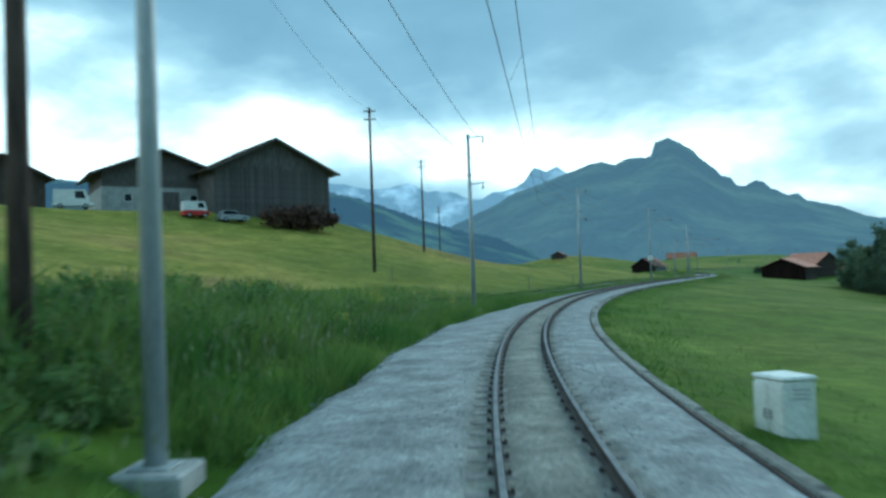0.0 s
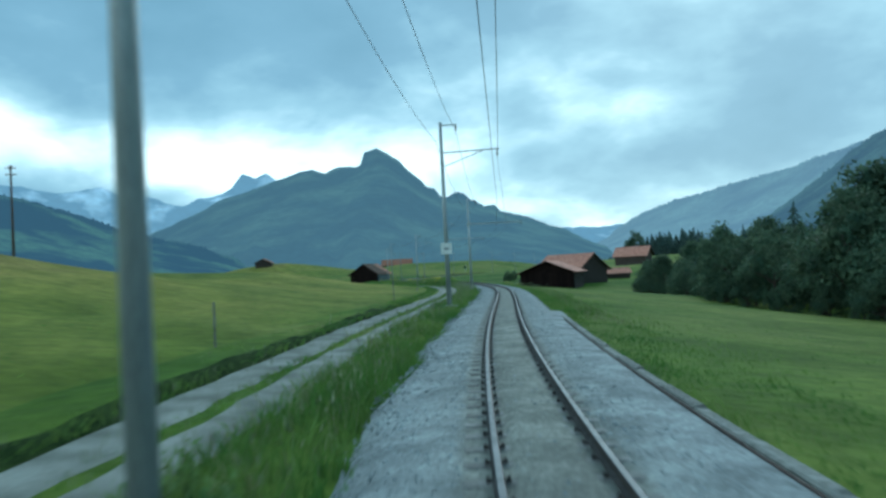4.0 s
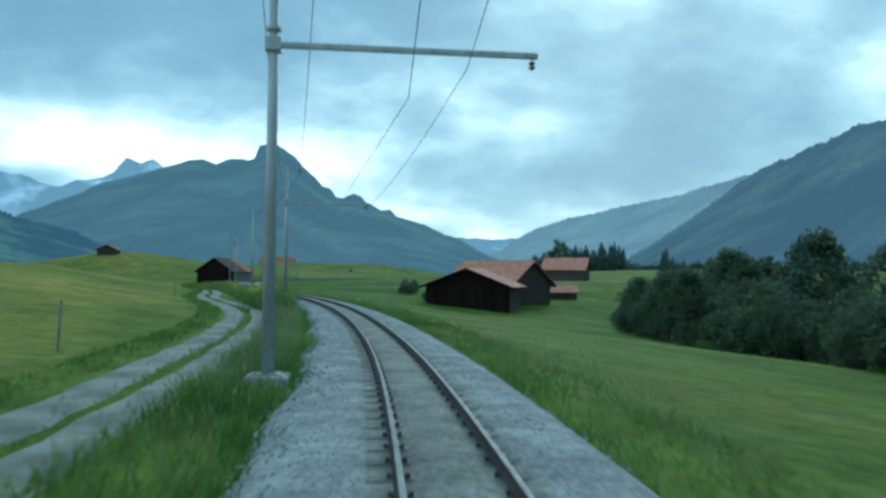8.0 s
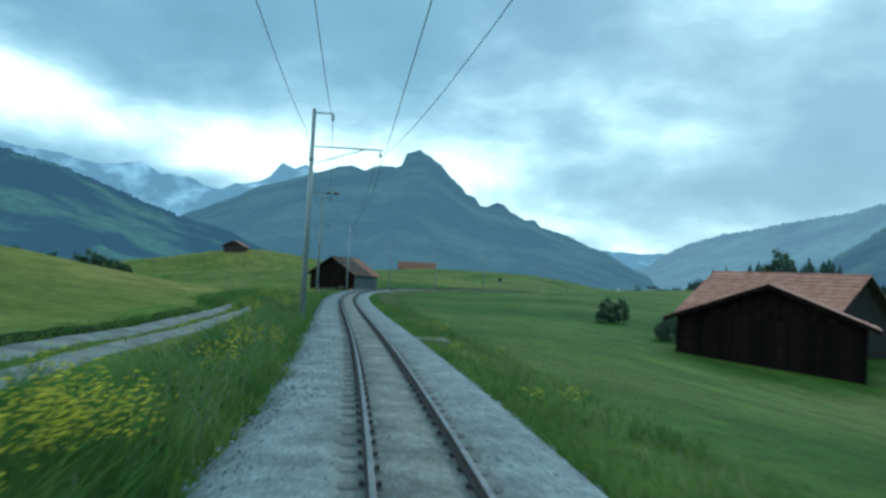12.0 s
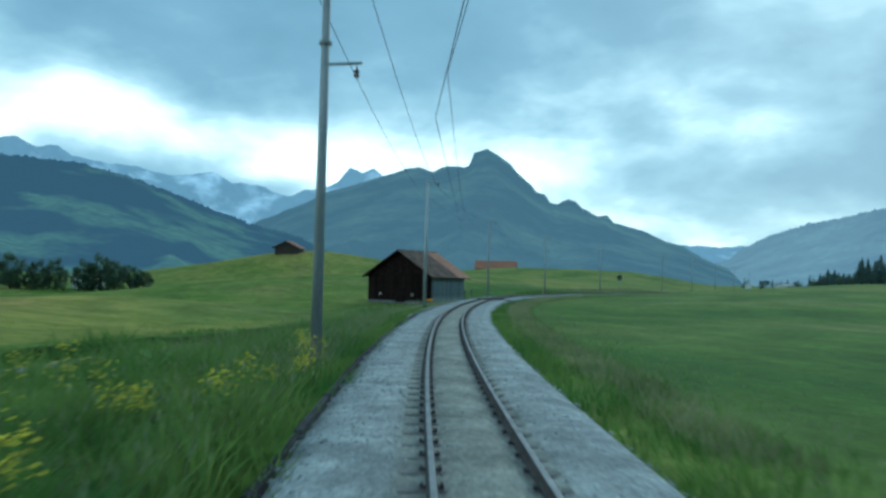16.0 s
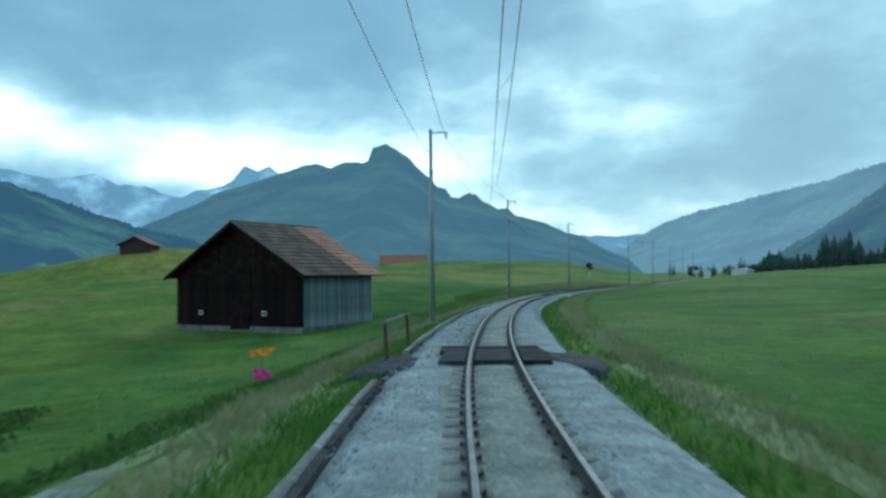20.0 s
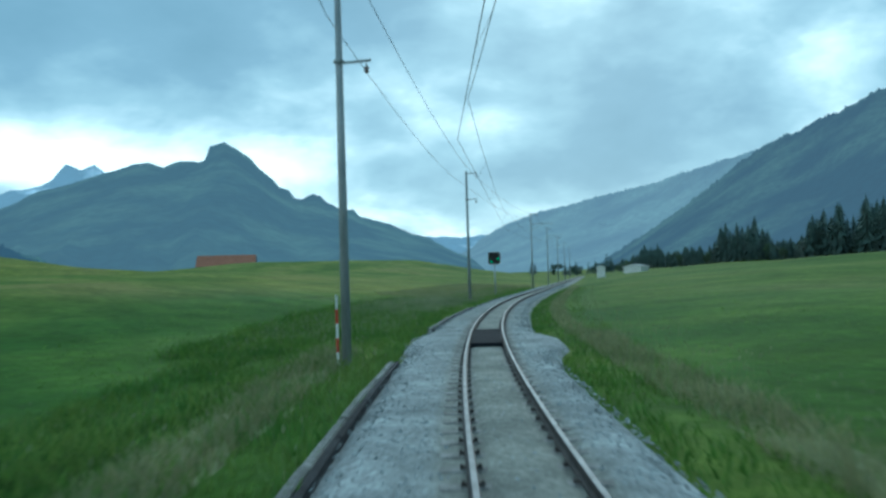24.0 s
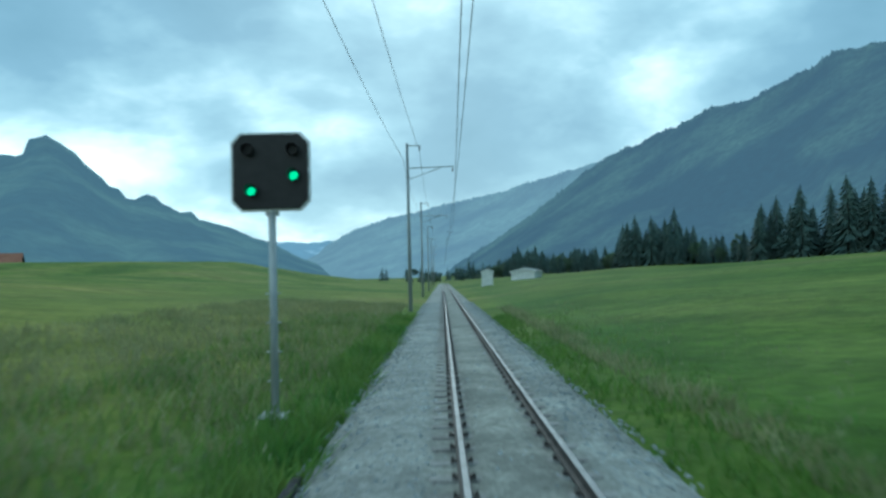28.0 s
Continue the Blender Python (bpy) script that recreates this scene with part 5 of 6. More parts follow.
car(-43.3, 98.9, 25, M_WHITE, "white van parked on the hilltop by the chalets", ht=2.35, length=4.6, wid=1.9, van=True)
car(-29.8, 103.8, 35, M_RED, "small red van with a white top before the chalets", ht=2.1, length=3.3, wid=1.7, van=True, top=M_WHITE)
car(-25.4, 105.6, 35, M_SILVER, "grey car parked before the big chalet", ht=1.5)


# ---------------------------------------------------------------- trees
def leaf_cards(centres, radii, count, size, rg, droop=0.0):
    """Small bent leaf sprays round the clump centres."""
    n = count * len(centres)
    c = np.repeat(centres, count, 0)
    d = rg.normal(size=(n, 3))
    d /= np.linalg.norm(d, axis=1)[:, None] + 1e-9
    p = c + d * (np.repeat(radii, count)[:, None] * rg.uniform(0.35, 1.05, (n, 1)))
    a = rg.normal(size=(n, 3))
    a /= np.linalg.norm(a, axis=1)[:, None]
    b = np.cross(a, d)
    b /= np.linalg.norm(b, axis=1)[:, None] + 1e-9
    s = size * rg.uniform(0.6, 1.3, (n, 1))
    a, b = a * s, b * s * 0.62
    a[:, 2] -= droop * s[:, 0]
    v = np.stack([p - a, p + b, p + a, p - b], 1)
    idx = np.arange(n)[:, None] * 4
    return v.reshape(-1, 3), np.concatenate([idx + [0, 1, 2], idx + [0, 2, 3]], 0)


def make_tree(seed, ht, spread, label):
    rg = np.random.RandomState(seed)
    ob = thing("broadleaf_tree", pose(0, 0, 0), label, "tree", "woodland trees")
    bm = bmesh.new()
    top = ht * 0.62
    tube(bm, (0, 0, -0.4), (0.1, 0.05, ht * 0.28), 0.030 * ht, 0.022 * ht, seg=9)
    tube(bm, (0.1, 0.05, ht * 0.28), (0, 0.1, top), 0.022 * ht, 0.010 * ht, seg=8)
    ends = []
    for k in range(9):
        a = 2 * math.pi * k / 9 + rg.uniform(-0.3, 0.3)
        z0 = ht * rg.uniform(0.24, 0.55)
        e = (math.cos(a) * spread * rg.uniform(0.5, 0.85), math.sin(a) * spread * rg.uniform(0.5, 0.85), z0 + ht * rg.uniform(0.08, 0.3))
        tube(bm, (0.05, 0.05, z0), e, 0.010 * ht, 0.003 * ht, seg=6)
        ends.append(e)
    part("trunk", bm, M_BARK, ob, "brown bark")
    cs = [np.array(e) for e in ends]
    for k in range(42):
        u, a = rg.uniform(0, 1), rg.uniform(0, 6.283)
        zz = ht * (0.22 + 0.74 * u)
        r = spread * math.sin(math.pi * min(0.98, (0.14 + 0.80 * u))) ** 0.7 * rg.uniform(0.35, 0.95)
        cs.append(np.array([math.cos(a) * r, math.sin(a) * r, zz]))
    cs = np.array(cs)
    rad = rg.uniform(0.10, 0.20, len(cs)) * ht * 0.75
    v, t = leaf_cards(cs, rad, 82, 0.021 * ht, rg)
    hang("crown", tri_mesh("crown", v, t, M_LEAF), ob, "dense dark green foliage")
    return ob


def conifer_arrays(ht, rg, tiers=13, arms=10):
    """Drooping branch fans in tiers round a stem."""
    vs, ts = [], []
    n = 0
    for k in range(tiers):
        f = k / (tiers - 1)
        z = ht * (0.10 + 0.86 * f)
        r = ht * 0.33 * (1 - f) ** 0.75 + 0.012 * ht
        for j in range(arms):
            a = 2 * math.pi * (j + rg.uniform(-0.35, 0.35)) / arms + k * 0.5
            rr = r * rg.uniform(0.65, 1.15)
            da = 2.3 / arms
            dz = -0.30 * rr - 0.01 * ht
            up = 0.055 * ht
            vs += [(0, 0, z + up), (math.cos(a - da) * rr * 0.72, math.sin(a - da) * rr * 0.72, z + dz * 0.7), (math.cos(a) * rr, math.sin(a) * rr, z + dz), (math.cos(a + da) * rr * 0.72, math.sin(a + da) * rr * 0.72, z + dz * 0.6)]
            ts += [(n, n + 1, n + 2), (n, n + 2, n + 3)]
            n += 4
    return np.array(vs, float), np.array(ts)


def make_conifer(seed, ht, label):
    rg = np.random.RandomState(seed)
    ob = thing("spruce_tree", pose(0, 0, 0), label, "tree", "spruces")
    part("trunk", tube(bmesh.new(), (0, 0, -0.4), (0, 0, ht * 0.95), 0.018 * ht, 0.004 * ht, seg=8), M_BARK, ob)
    v, t = conifer_arrays(ht, rg, 16, 13)
    hang("crown", tri_mesh("crown", v, t, M_NEEDLE), ob, "dark drooping spruce branches")
    return ob


def stand(master, x, y, scale, turn, sink=0.05):
    m = pose(x, y, gz(x, y) - sink, 0, 0, turn)
    ob = copy_thing(master, m)
    ob.scale = (scale, scale, scale * random.uniform(0.9, 1.12))
    return ob


masters = [make_tree(3, 11.5, 4.2, "dark green broadleaf tree at the wood's edge"), make_tree(4, 9.5, 4.0, "broad dark green tree at the wood's edge"), make_tree(5, 13.0, 4.0, "tall dark green broadleaf tree in the wood")]
spruce = [make_conifer(8, 13.0, "dark spruce standing beyond the meadow"), make_conifer(9, 16.0, "tall dark spruce beyond the meadow")]
random.seed(12)
EDGE = [(56, 84), (58, 98), (63, 112), (70, 131), (80, 147), (90, 160), (96, 174), (101, 188), (110, 201), (121, 213)]
def grow(y):
    """The wood is lower towards its far end."""
    return float(np.interp(y, [84, 112, 131, 150, 230], [1.0, 0.96, 0.84, 0.74, 0.70]))


for (xa, ya), (xb, yb) in zip(EDGE[:-1], EDGE[1:]):
    for f in (0.0, 0.33, 0.67):
        for depth in (0, 6.5, 13):
            if depth and random.random() < (0.25 if depth < 10 else 0.55):
                continue
            px, py = xa + (xb - xa) * f + 0.86 * depth + random.uniform(-1.5, 1.5) + 1.5, ya + (yb - ya) * f - 0.5 * depth + random.uniform(-1.5, 1.5)
            stand(random.choice(masters if depth < 12 else masters[2:]), px, py, grow(ya) * (random.uniform(0.66, 0.9) if depth == 0 else random.uniform(0.85, 1.1)), random.uniform(0, 360), sink=1.0 if depth == 0 else 0.1)
for (xa, ya), (xb, yb) in zip(EDGE[:-1], EDGE[1:]):
    for f in (0.1, 0.35, 0.6, 0.85):
        stand(masters[1], xa + (xb - xa) * f - 0.6 + random.uniform(-0.8, 0.8), ya + (yb - ya) * f + random.uniform(-0.8, 0.8), random.uniform(0.30, 0.46), random.uniform(0, 360), sink=0.9)
for px, py, sc in ((35.5, 450.0, 0.8), (39.0, 451.0, 0.95), (42.5, 449.5, 0.95), (46.0, 452.0, 0.9), (49.0, 451.0, 0.7), (24.0, 453.0, 0.85), (28.0, 454.0, 0.8), (18.0, 453.0, 0.95), (12.0, 455.0, 0.95), (105.0, 252.3, 0.28), (106.8, 252.8, 0.24), (103.6, 251.4, 0.17), (101.2, 236.2, 0.30), (103.2, 238.0, 0.27), (99.6, 234.9, 0.18)):
    stand(random.choice(masters[:2]), px, py, sc, random.uniform(0, 360), sink=2.4 * sc)
stand(masters[0], 205.5, 339.4, 1.08, 40, sink=0.8)
for px, py, sc in ((150, 232, 0.5), (158, 240, 0.56), (166, 246, 0.5), (171, 254, 0.46), (176, 262, 0.58), (183, 268, 0.62), (190, 275, 0.55), (154, 236, 0.42), (162, 243, 0.48)):
    stand(random.choice(spruce), px, py, sc, random.uniform(0, 360))
for k in range(26):
    f = random.uniform(0, len(EDGE) - 1.01)
    (xa, ya), (xb, yb) = EDGE[int(f)], EDGE[int(f) + 1]
    f -= int(f)
    depth = random.uniform(3, 15)
    stand(random.choice(spruce), xa + (xb - xa) * f + 0.86 * depth + 1.5, ya + (yb - ya) * f - 0.5 * depth, grow(ya) * random.uniform(0.6, 0.95), random.uniform(0, 360))
# spruce wood along the far meadow edge, tallest where it comes nearest
WOOD = [(290, 410), (296, 446), (301, 464), (309, 490), (318, 510), (333, 537), (353, 570), (376, 606), (402, 640)]
# clumps of tall trees with low growth between, by the bearing from the line
CLUMP_AT = [44, 46.5, 47.4, 48.8, 49.3, 51, 53, 53.6, 56.9, 57.3, 59.4, 60, 66, 80]
CLUMP_HT = [5.5, 5.5, 9.5, 9.0, 6.0, 7.0, 7.5, 11.5, 12.0, 6.0, 6.5, 12.5, 14.0, 14.0]
for (xa, ya), (xb, yb) in zip(WOOD[:-1], WOOD[1:]):
    n_row = int(math.hypot(xb - xa, yb - ya) / 2.9)
    for row in range(3):
        for k in range(n_row):
            if random.random() < 0.20:
                continue
            f = (k + random.uniform(-0.3, 0.3)) / n_row
            px, py = xa + (xb - xa) * f + 4.0 * row + random.uniform(-1.4, 1.4), ya + (yb - ya) * f - 1.5 * row + random.uniform(-1.2, 1.2)
            ht = float(np.interp(math.degrees(math.atan2(px - 130, py - 372)), CLUMP_AT, CLUMP_HT)) * random.uniform(0.60, 1.04)
            if ht < 6 and random.random() < 0.6:
                stand(masters[random.randrange(2)], px, py, ht / 12.0, random.uniform(0, 360))
                continue
            pick = random.randrange(2)
            stand(spruce[pick], px, py, ht / (13.0, 16.0)[pick], random.uniform(0, 360))
for m in masters + spruce:
    for o in list(m.children_recursive) + [m]:
        bpy.data.objects.remove(o)

# far woods behind: spruces and rounder crowns in loose groups
rg = np.random.RandomState(77)
vs, ts, base = [], [], 0
for k in range(430):
    f = rg.rand()
    if k < 360:
        px, py = 285 + 150 * f + rg.uniform(-10, 60), 330 + 330 * f + rg.uniform(-20, 20)
        px += 75 * (1 - f) + 15
    else:
        px, py = 440 + rg.uniform(-40, 60), 665 + rg.uniform(-30, 60)
    group = 0.5 + 0.5 * math.sin(px * 0.09 + py * 0.05)
    ht = rg.uniform(4, 7) + 6 * group * rg.rand()
    if rg.rand() < 0.7:
        v, t = conifer_arrays(ht, rg, 9, 8)
    else:
        m = 9
        cs = np.stack([rg.normal(0, ht * 0.20, m), rg.normal(0, ht * 0.20, m), ht * rg.uniform(0.18, 0.72, m)], -1)
        v, t = leaf_cards(cs, np.full(m, ht * 0.2), 14, ht * 0.10, rg)
    vs.append(v + np.array([px, py, gz(px, py) - 0.3]))
    ts.append(t + base)
    base += len(v)
tagged(new("far_spruce_wood", tri_mesh("far_spruce_wood", np.concatenate(vs), np.concatenate(ts), M_NEEDLE)), "dark mixed spruce wood along the far meadow edge", "forest", kind="stuff")

# shrubs before the big chalet
for k, (px, py, sc) in enumerate(((-19.8, 107.8, 1.0), (-17.6, 109.0, 1.25), (-15.2, 110.6, 1.15))):
    rg = np.random.RandomState(5 + k)
    cs = np.array([(rg.uniform(-2.0, 2.0), rg.uniform(-1.4, 1.4), rg.uniform(0.4, 2.6)) for _ in range(16)])
    v, t = leaf_cards(cs, np.full(16, 0.95), 70, 0.22, rg)
    bush = tagged(new("shrub", tri_mesh("shrub", v * sc, t, M_HEDGE)), "dark brown shrub before the chalet wall", "shrub", "shrubs by the chalet")
    bush.matrix_basis = pose(px, py, gz(px, py) - 0.1, 0, 0, 34)


# ---------------------------------------------------------------- line-side things
def cabinet(x, y, turn):
    ob = thing("switch_cabinet", pose(x, y, gz(x, y) - 0.26, 0, 0, turn), "pale grey electrical cabinet beside the track", "electrical cabinet")
    part("plinth", boxm(-0.34, 0.34, -0.27, 0.27, -0.3, 0.08, bevel=0.02), M_CONCRETE, ob, "concrete plinth")
    body = part("body", boxm(-0.32, 0.32, -0.25, 0.25, 0.08, 1.00, bevel=0.02), M_CABINET, ob)
    part("lid", boxm(-0.34, 0.34, -0.27, 0.27, 1.00, 1.07, bevel=0.025), M_CABINET, ob, "overhanging pale lid")
    for sx in (-1, 1):
        d = part("door", boxm(sx * 0.16 - 0.145, sx * 0.16 + 0.145, -0.272, -0.252, 0.12, 0.96, bevel=0.006), M_CABINET, ob)
        part("handle", boxm(sx * 0.06 - 0.015, sx * 0.06 + 0.015, -0.30, -0.273, 0.48, 0.62, bevel=0.004), M_CONCRETE, d, "grey handle")
    for k in range(3):
        part("vent_slot", boxm(0.322, 0.328, -0.12, 0.12, 0.76 + 0.06 * k, 0.785 + 0.06 * k), M_CONCRETE, body)
    return ob


cabinet(4.82, 10.9, -76)


def signal(s, lat):
    z = float(profile(s, lat))
    ob = thing("railway_signal", line_pose(s, lat, z), "black railway signal showing two green lights on a post", "railway signal")
    part("foundation", boxm(-0.25, 0.25, -0.25, 0.25, -0.5, 0.06, bevel=0.03), M_CONCRETE, ob, "small concrete foundation")
    post = part("post", tube(bmesh.new(), (0, 0, 0.0), (0, 0, 3.28), 0.06, seg=12), M_MAST, ob, smooth=True)
    for zz in (0.55, 1.0, 1.45, 1.9):
        part("step", boxm(-0.11, 0.11, -0.02, 0.02, zz, zz + 0.025), M_MAST, post)
    h, c, zc = 0.58, 0.14, 3.80
    octo = [(-h, zc - h + c), (-h + c, zc - h), (h - c, zc - h), (h, zc - h + c), (h, zc + h - c), (h - c, zc + h), (-h + c, zc + h), (-h, zc + h - c)]
    part("border", prism(bmesh.new(), [(x * 1.06, zc + (zz - zc) * 1.06) for x, zz in octo], -0.06, 0.0), M_WHITE, ob, "pale rim of the signal board")
    board = part("board", prism(bmesh.new(), octo, -0.10, -0.062), M_BLACK, ob, "black enamelled signal board")
    part("bracket", boxm(-0.10, 0.10, -0.02, 0.08, 3.12, 3.34, bevel=0.01), M_MAST, ob)
    for x, zz, lit in ((-0.29, -0.31, True), (0.37, -0.08, True), (-0.33, 0.32, False), (0.36, 0.31, False)):
        hood = part("hood", tube(bmesh.new(), (x, -0.102, zc + zz + 0.015), (x, -0.24, zc + zz + 0.015), 0.092, 0.092, seg=18, caps=False), M_BLACK, board)
        part("lamp", tube(bmesh.new(), (x, -0.101, zc + zz), (x, -0.125, zc + zz), 0.072, 0.066, seg=18), M_GREEN_LAMP if lit else M_LENS, board, "green lit lamp" if lit else "")
    return ob


signal(449.0, -3.3)


def crossing_panels(s, label, xa, xb, length):
    """Rubber panels laid one after another between the rails."""
    ob = thing("level_crossing", line_pose(s, 0, float(level(s))), label, "level crossing", kind="structure")
    nb = int(length / 0.8)
    for i in range(nb):
        y0 = -length / 2 + i * length / nb
        part("panel", boxm(xa, xb, y0 + 0.006, y0 + length / nb - 0.006, -0.13, -0.015, bevel=0.012), M_RUBBER, ob)
    return ob


def timber_crossing(s, wid):
    """Boards laid across the line, between and outside the rails."""
    ob = thing("level_crossing", line_pose(s, 0, float(level(s))), "farm crossing of dark tarred planks over the track", "level crossing", kind="structure")
    nb = 5
    d = wid / nb
    for xa, xb in ((-1.25, -0.62), (-0.42, 0.42), (0.62, 1.25)):
        for i in range(nb):
            j = random.uniform(-0.10, 0.10) if abs(xa) > 1 or xb > 1 else 0
            part("plank", boxm(xa + (j if xa < -1 else 0), xb + (j if xa > 0.5 else 0), -wid / 2 + i * d + 0.035, -wid / 2 + (i + 1) * d - 0.035, -0.14, -0.03 + random.uniform(-0.012, 0.012), bevel=0.012), M_PLANK, ob)
    return ob


def asphalt_patch(s, lat0, lat1, half, up0, up1, seed):
    """A broken dark approach to the crossing, with a ragged rim."""
    rp = np.random.RandomState(seed)
    a, r = np.linspace(0, 2 * math.pi, 29)[:-1], np.array([0.02, 0.5, 0.85, 1.0, 1.08])
    rag = 1 + 0.16 * np.sin(a * 3 + seed) + 0.10 * np.sin(a * 7 + 2 * seed) + rp.uniform(-0.06, 0.06, len(a))
    u, v = r[:, None] * (np.cos(a) * rag)[None], r[:, None] * (np.sin(a) * rag)[None]
    lat = (lat0 + lat1) / 2 + u * (lat1 - lat0) / 2
    up = up0 + (up1 - up0) * np.clip((u + 1) / 2, 0, 1) + np.array([0.0, 0.0, -0.01, -0.05, -0.30])[:, None] + rp.uniform(-0.008, 0.008, u.shape)
    me = grid_mesh("crossing_approach", on_line(s + v * half, lat, up), M_ASPHALT, close=True)
    tagged(new("crossing_approach", me), "broken dark asphalt ramp beside the plank crossing", "pavement", kind="structure")


timber_crossing(328.4, 3.6)
asphalt_patch(328.0, -3.3, -1.75, 2.0, -0.36, -0.10, 3)
asphalt_patch(328.3, 1.05, 2.75, 1.7, -0.06, -0.26, 5)
crossing_panels(396.4, "level crossing of black rubber panels between the rails", -0.44, 0.45, 5.6)


def slab(s, lat, wx, wy, label, up=0.06, stone=None):
    z = float(profile(s, lat))
    ob = tagged(new("cable_cover", finish(boxm(-wx / 2, wx / 2, -wy / 2, wy / 2, -0.3, up, bevel=0.02), "cable_cover", stone or M_CONCRETE)), label, "concrete slab")
    ob.matrix_basis = line_pose(s, lat, z)
    return ob


slab(224.5, -2.35, 0.75, 1.9, "grey concrete cable cover beside the ballast", 0.16)
slab(219.9, 2.5, 1.15, 1.6, "flat grey concrete slab in the grass", 0.16, M_SLEEPER)


def fence_post(s, lat, ht=1.15, lean=3, r=0.055, wood=None):
    z = float(profile(s, lat))
    ob = thing("fence_post", line_pose(s, lat, z) @ pose(0, 0, 0, lean, random.uniform(-3, 3), 0), "weathered wooden fence post in the grass", "fence post", "fence posts")
    part("stake", tube(bmesh.new(), (0, 0, -0.3), (0, 0, ht), r, r * 0.82, seg=8), wood or M_WOODPOLE, ob)
    part("tip", tube(bmesh.new(), (0, 0, ht), (0, 0, ht + 0.05), r * 0.82, r * 0.3, seg=8), wood or M_WOODPOLE, ob)
    return ob


for s, lat, ht in ((75, -7.9, 1.2), (92, -8.0, 1.2), (127, -7.9, 1.3), (156, -8.4, 1.3), (199, -10.0, 1.3), (62, -16.0, 1.3), (328.9, -2.59, 1.1), (332.65, -2.46, 1.12)):
    fence_post(s, lat, ht, random.uniform(-4, 4), *(() if s > 300 else (0.036, M_SLEEPER)))


def fence_rail(s0, lat0, s1, lat1, up):
    """A top rail from one post to the next, running a little past the far one."""
    a, b = on_line(s0, lat0), on_line(s1, lat1)
    a[2], b[2] = profile(s0, lat0) + up, profile(s1, lat1) + up
    a, b = Vector(a), Vector(b)
    ob = thing("fence_rail", Matrix.Translation(a), "weathered round wooden rail across two fence posts", "fence rail")
    d = b - a
    part("pole", tube(bmesh.new(), d * -0.06, d * 1.12, 0.042, 0.036, seg=8), M_SLEEPER, ob)
    part("tie", tube(bmesh.new(), d + Vector((0, 0, -0.06)), d + Vector((0, 0, 0.05)), 0.052, seg=8), M_WIRE, ob)
    return ob


fence_rail(328.9, -2.66, 332.65, -2.53, 1.10)


def striped_post(s, lat):
    ob = thing("marker_post", line_pose(s, lat, float(profile(s, lat))), "red and white striped marker post beside the mast", "marker post")
    for k in range(5):
        part("band", tube(bmesh.new(), (0, 0, 0.38 * k - (0.2 if k == 0 else 0)), (0, 0, 0.38 * (k + 1)), 0.035, seg=10), (M_WHITE, M_RED)[k % 2], ob)
    return ob


striped_post(392.7, -3.98)


def scarecrow_flag(x, y):
    """A stake with coloured cloths in the meadow."""
    ob = thing("flagged_stake", pose(x, y, gz(x, y), 0, 0, -20), "stake with orange and pink cloths in the grass", "marker stake")
    part("stake", tube(bmesh.new(), (0, 0, -0.2), (0, 0, 1.06), 0.02, seg=8), M_GREYWOOD, ob)
    u, v = np.meshgrid(np.linspace(-1, 1, 13), np.linspace(-1, 1, 9))
    for name, mt, wx, wz, zc, tilt, lab in (("orange_cloth", M_ORANGE, 0.37, 0.11, 0.95, 0.12, "orange cloth"), ("pink_cloth", M_PINK, 0.27, 0.17, 0.24, -0.25, "bright pink cloth")):
        ragged = 1 - 0.22 * np.abs(u) ** 3 + 0.10 * np.sin(u * 5 + v)
        face = np.stack([u * wx * (1 + 0.12 * np.sin(v * 3)), 0.05 * np.sin(u * 6 + v * 2) - 0.03, zc + v * wz * ragged + tilt * u * wx], -1)
        back = face[:, ::-1] + np.array([0, 0.02, 0])
        hang(name, grid_mesh(name, np.concatenate([face, back], 1), mt, close=True), ob, lab)
    return ob


scarecrow_flag(92.8, 319.9)


# ---------------------------------------------------------------- grass along the line
rg = np.random.RandomState(2024)


def in_rut(s, lat):
    mid = rut_mid(s)
    d = np.abs(lat - mid)
    return (s > RUT_S[0]) & (s < RUT_S[-1]) & ((np.abs(d - 0.60) < np.interp(s, [234, 244, 272, 282], [0.38, 0.12, 0.12, 0.38])) | ((s > 280) & (d < 0.85)))


def clump_noise(s, lat):
    return 0.5 + 0.25 * (np.sin(s * 0.9 + lat * 1.7) + np.sin(s * 0.37 - lat * 2.3 + 1.0)) + 0.12 * np.sin(s * 2.9 + lat * 4.1)


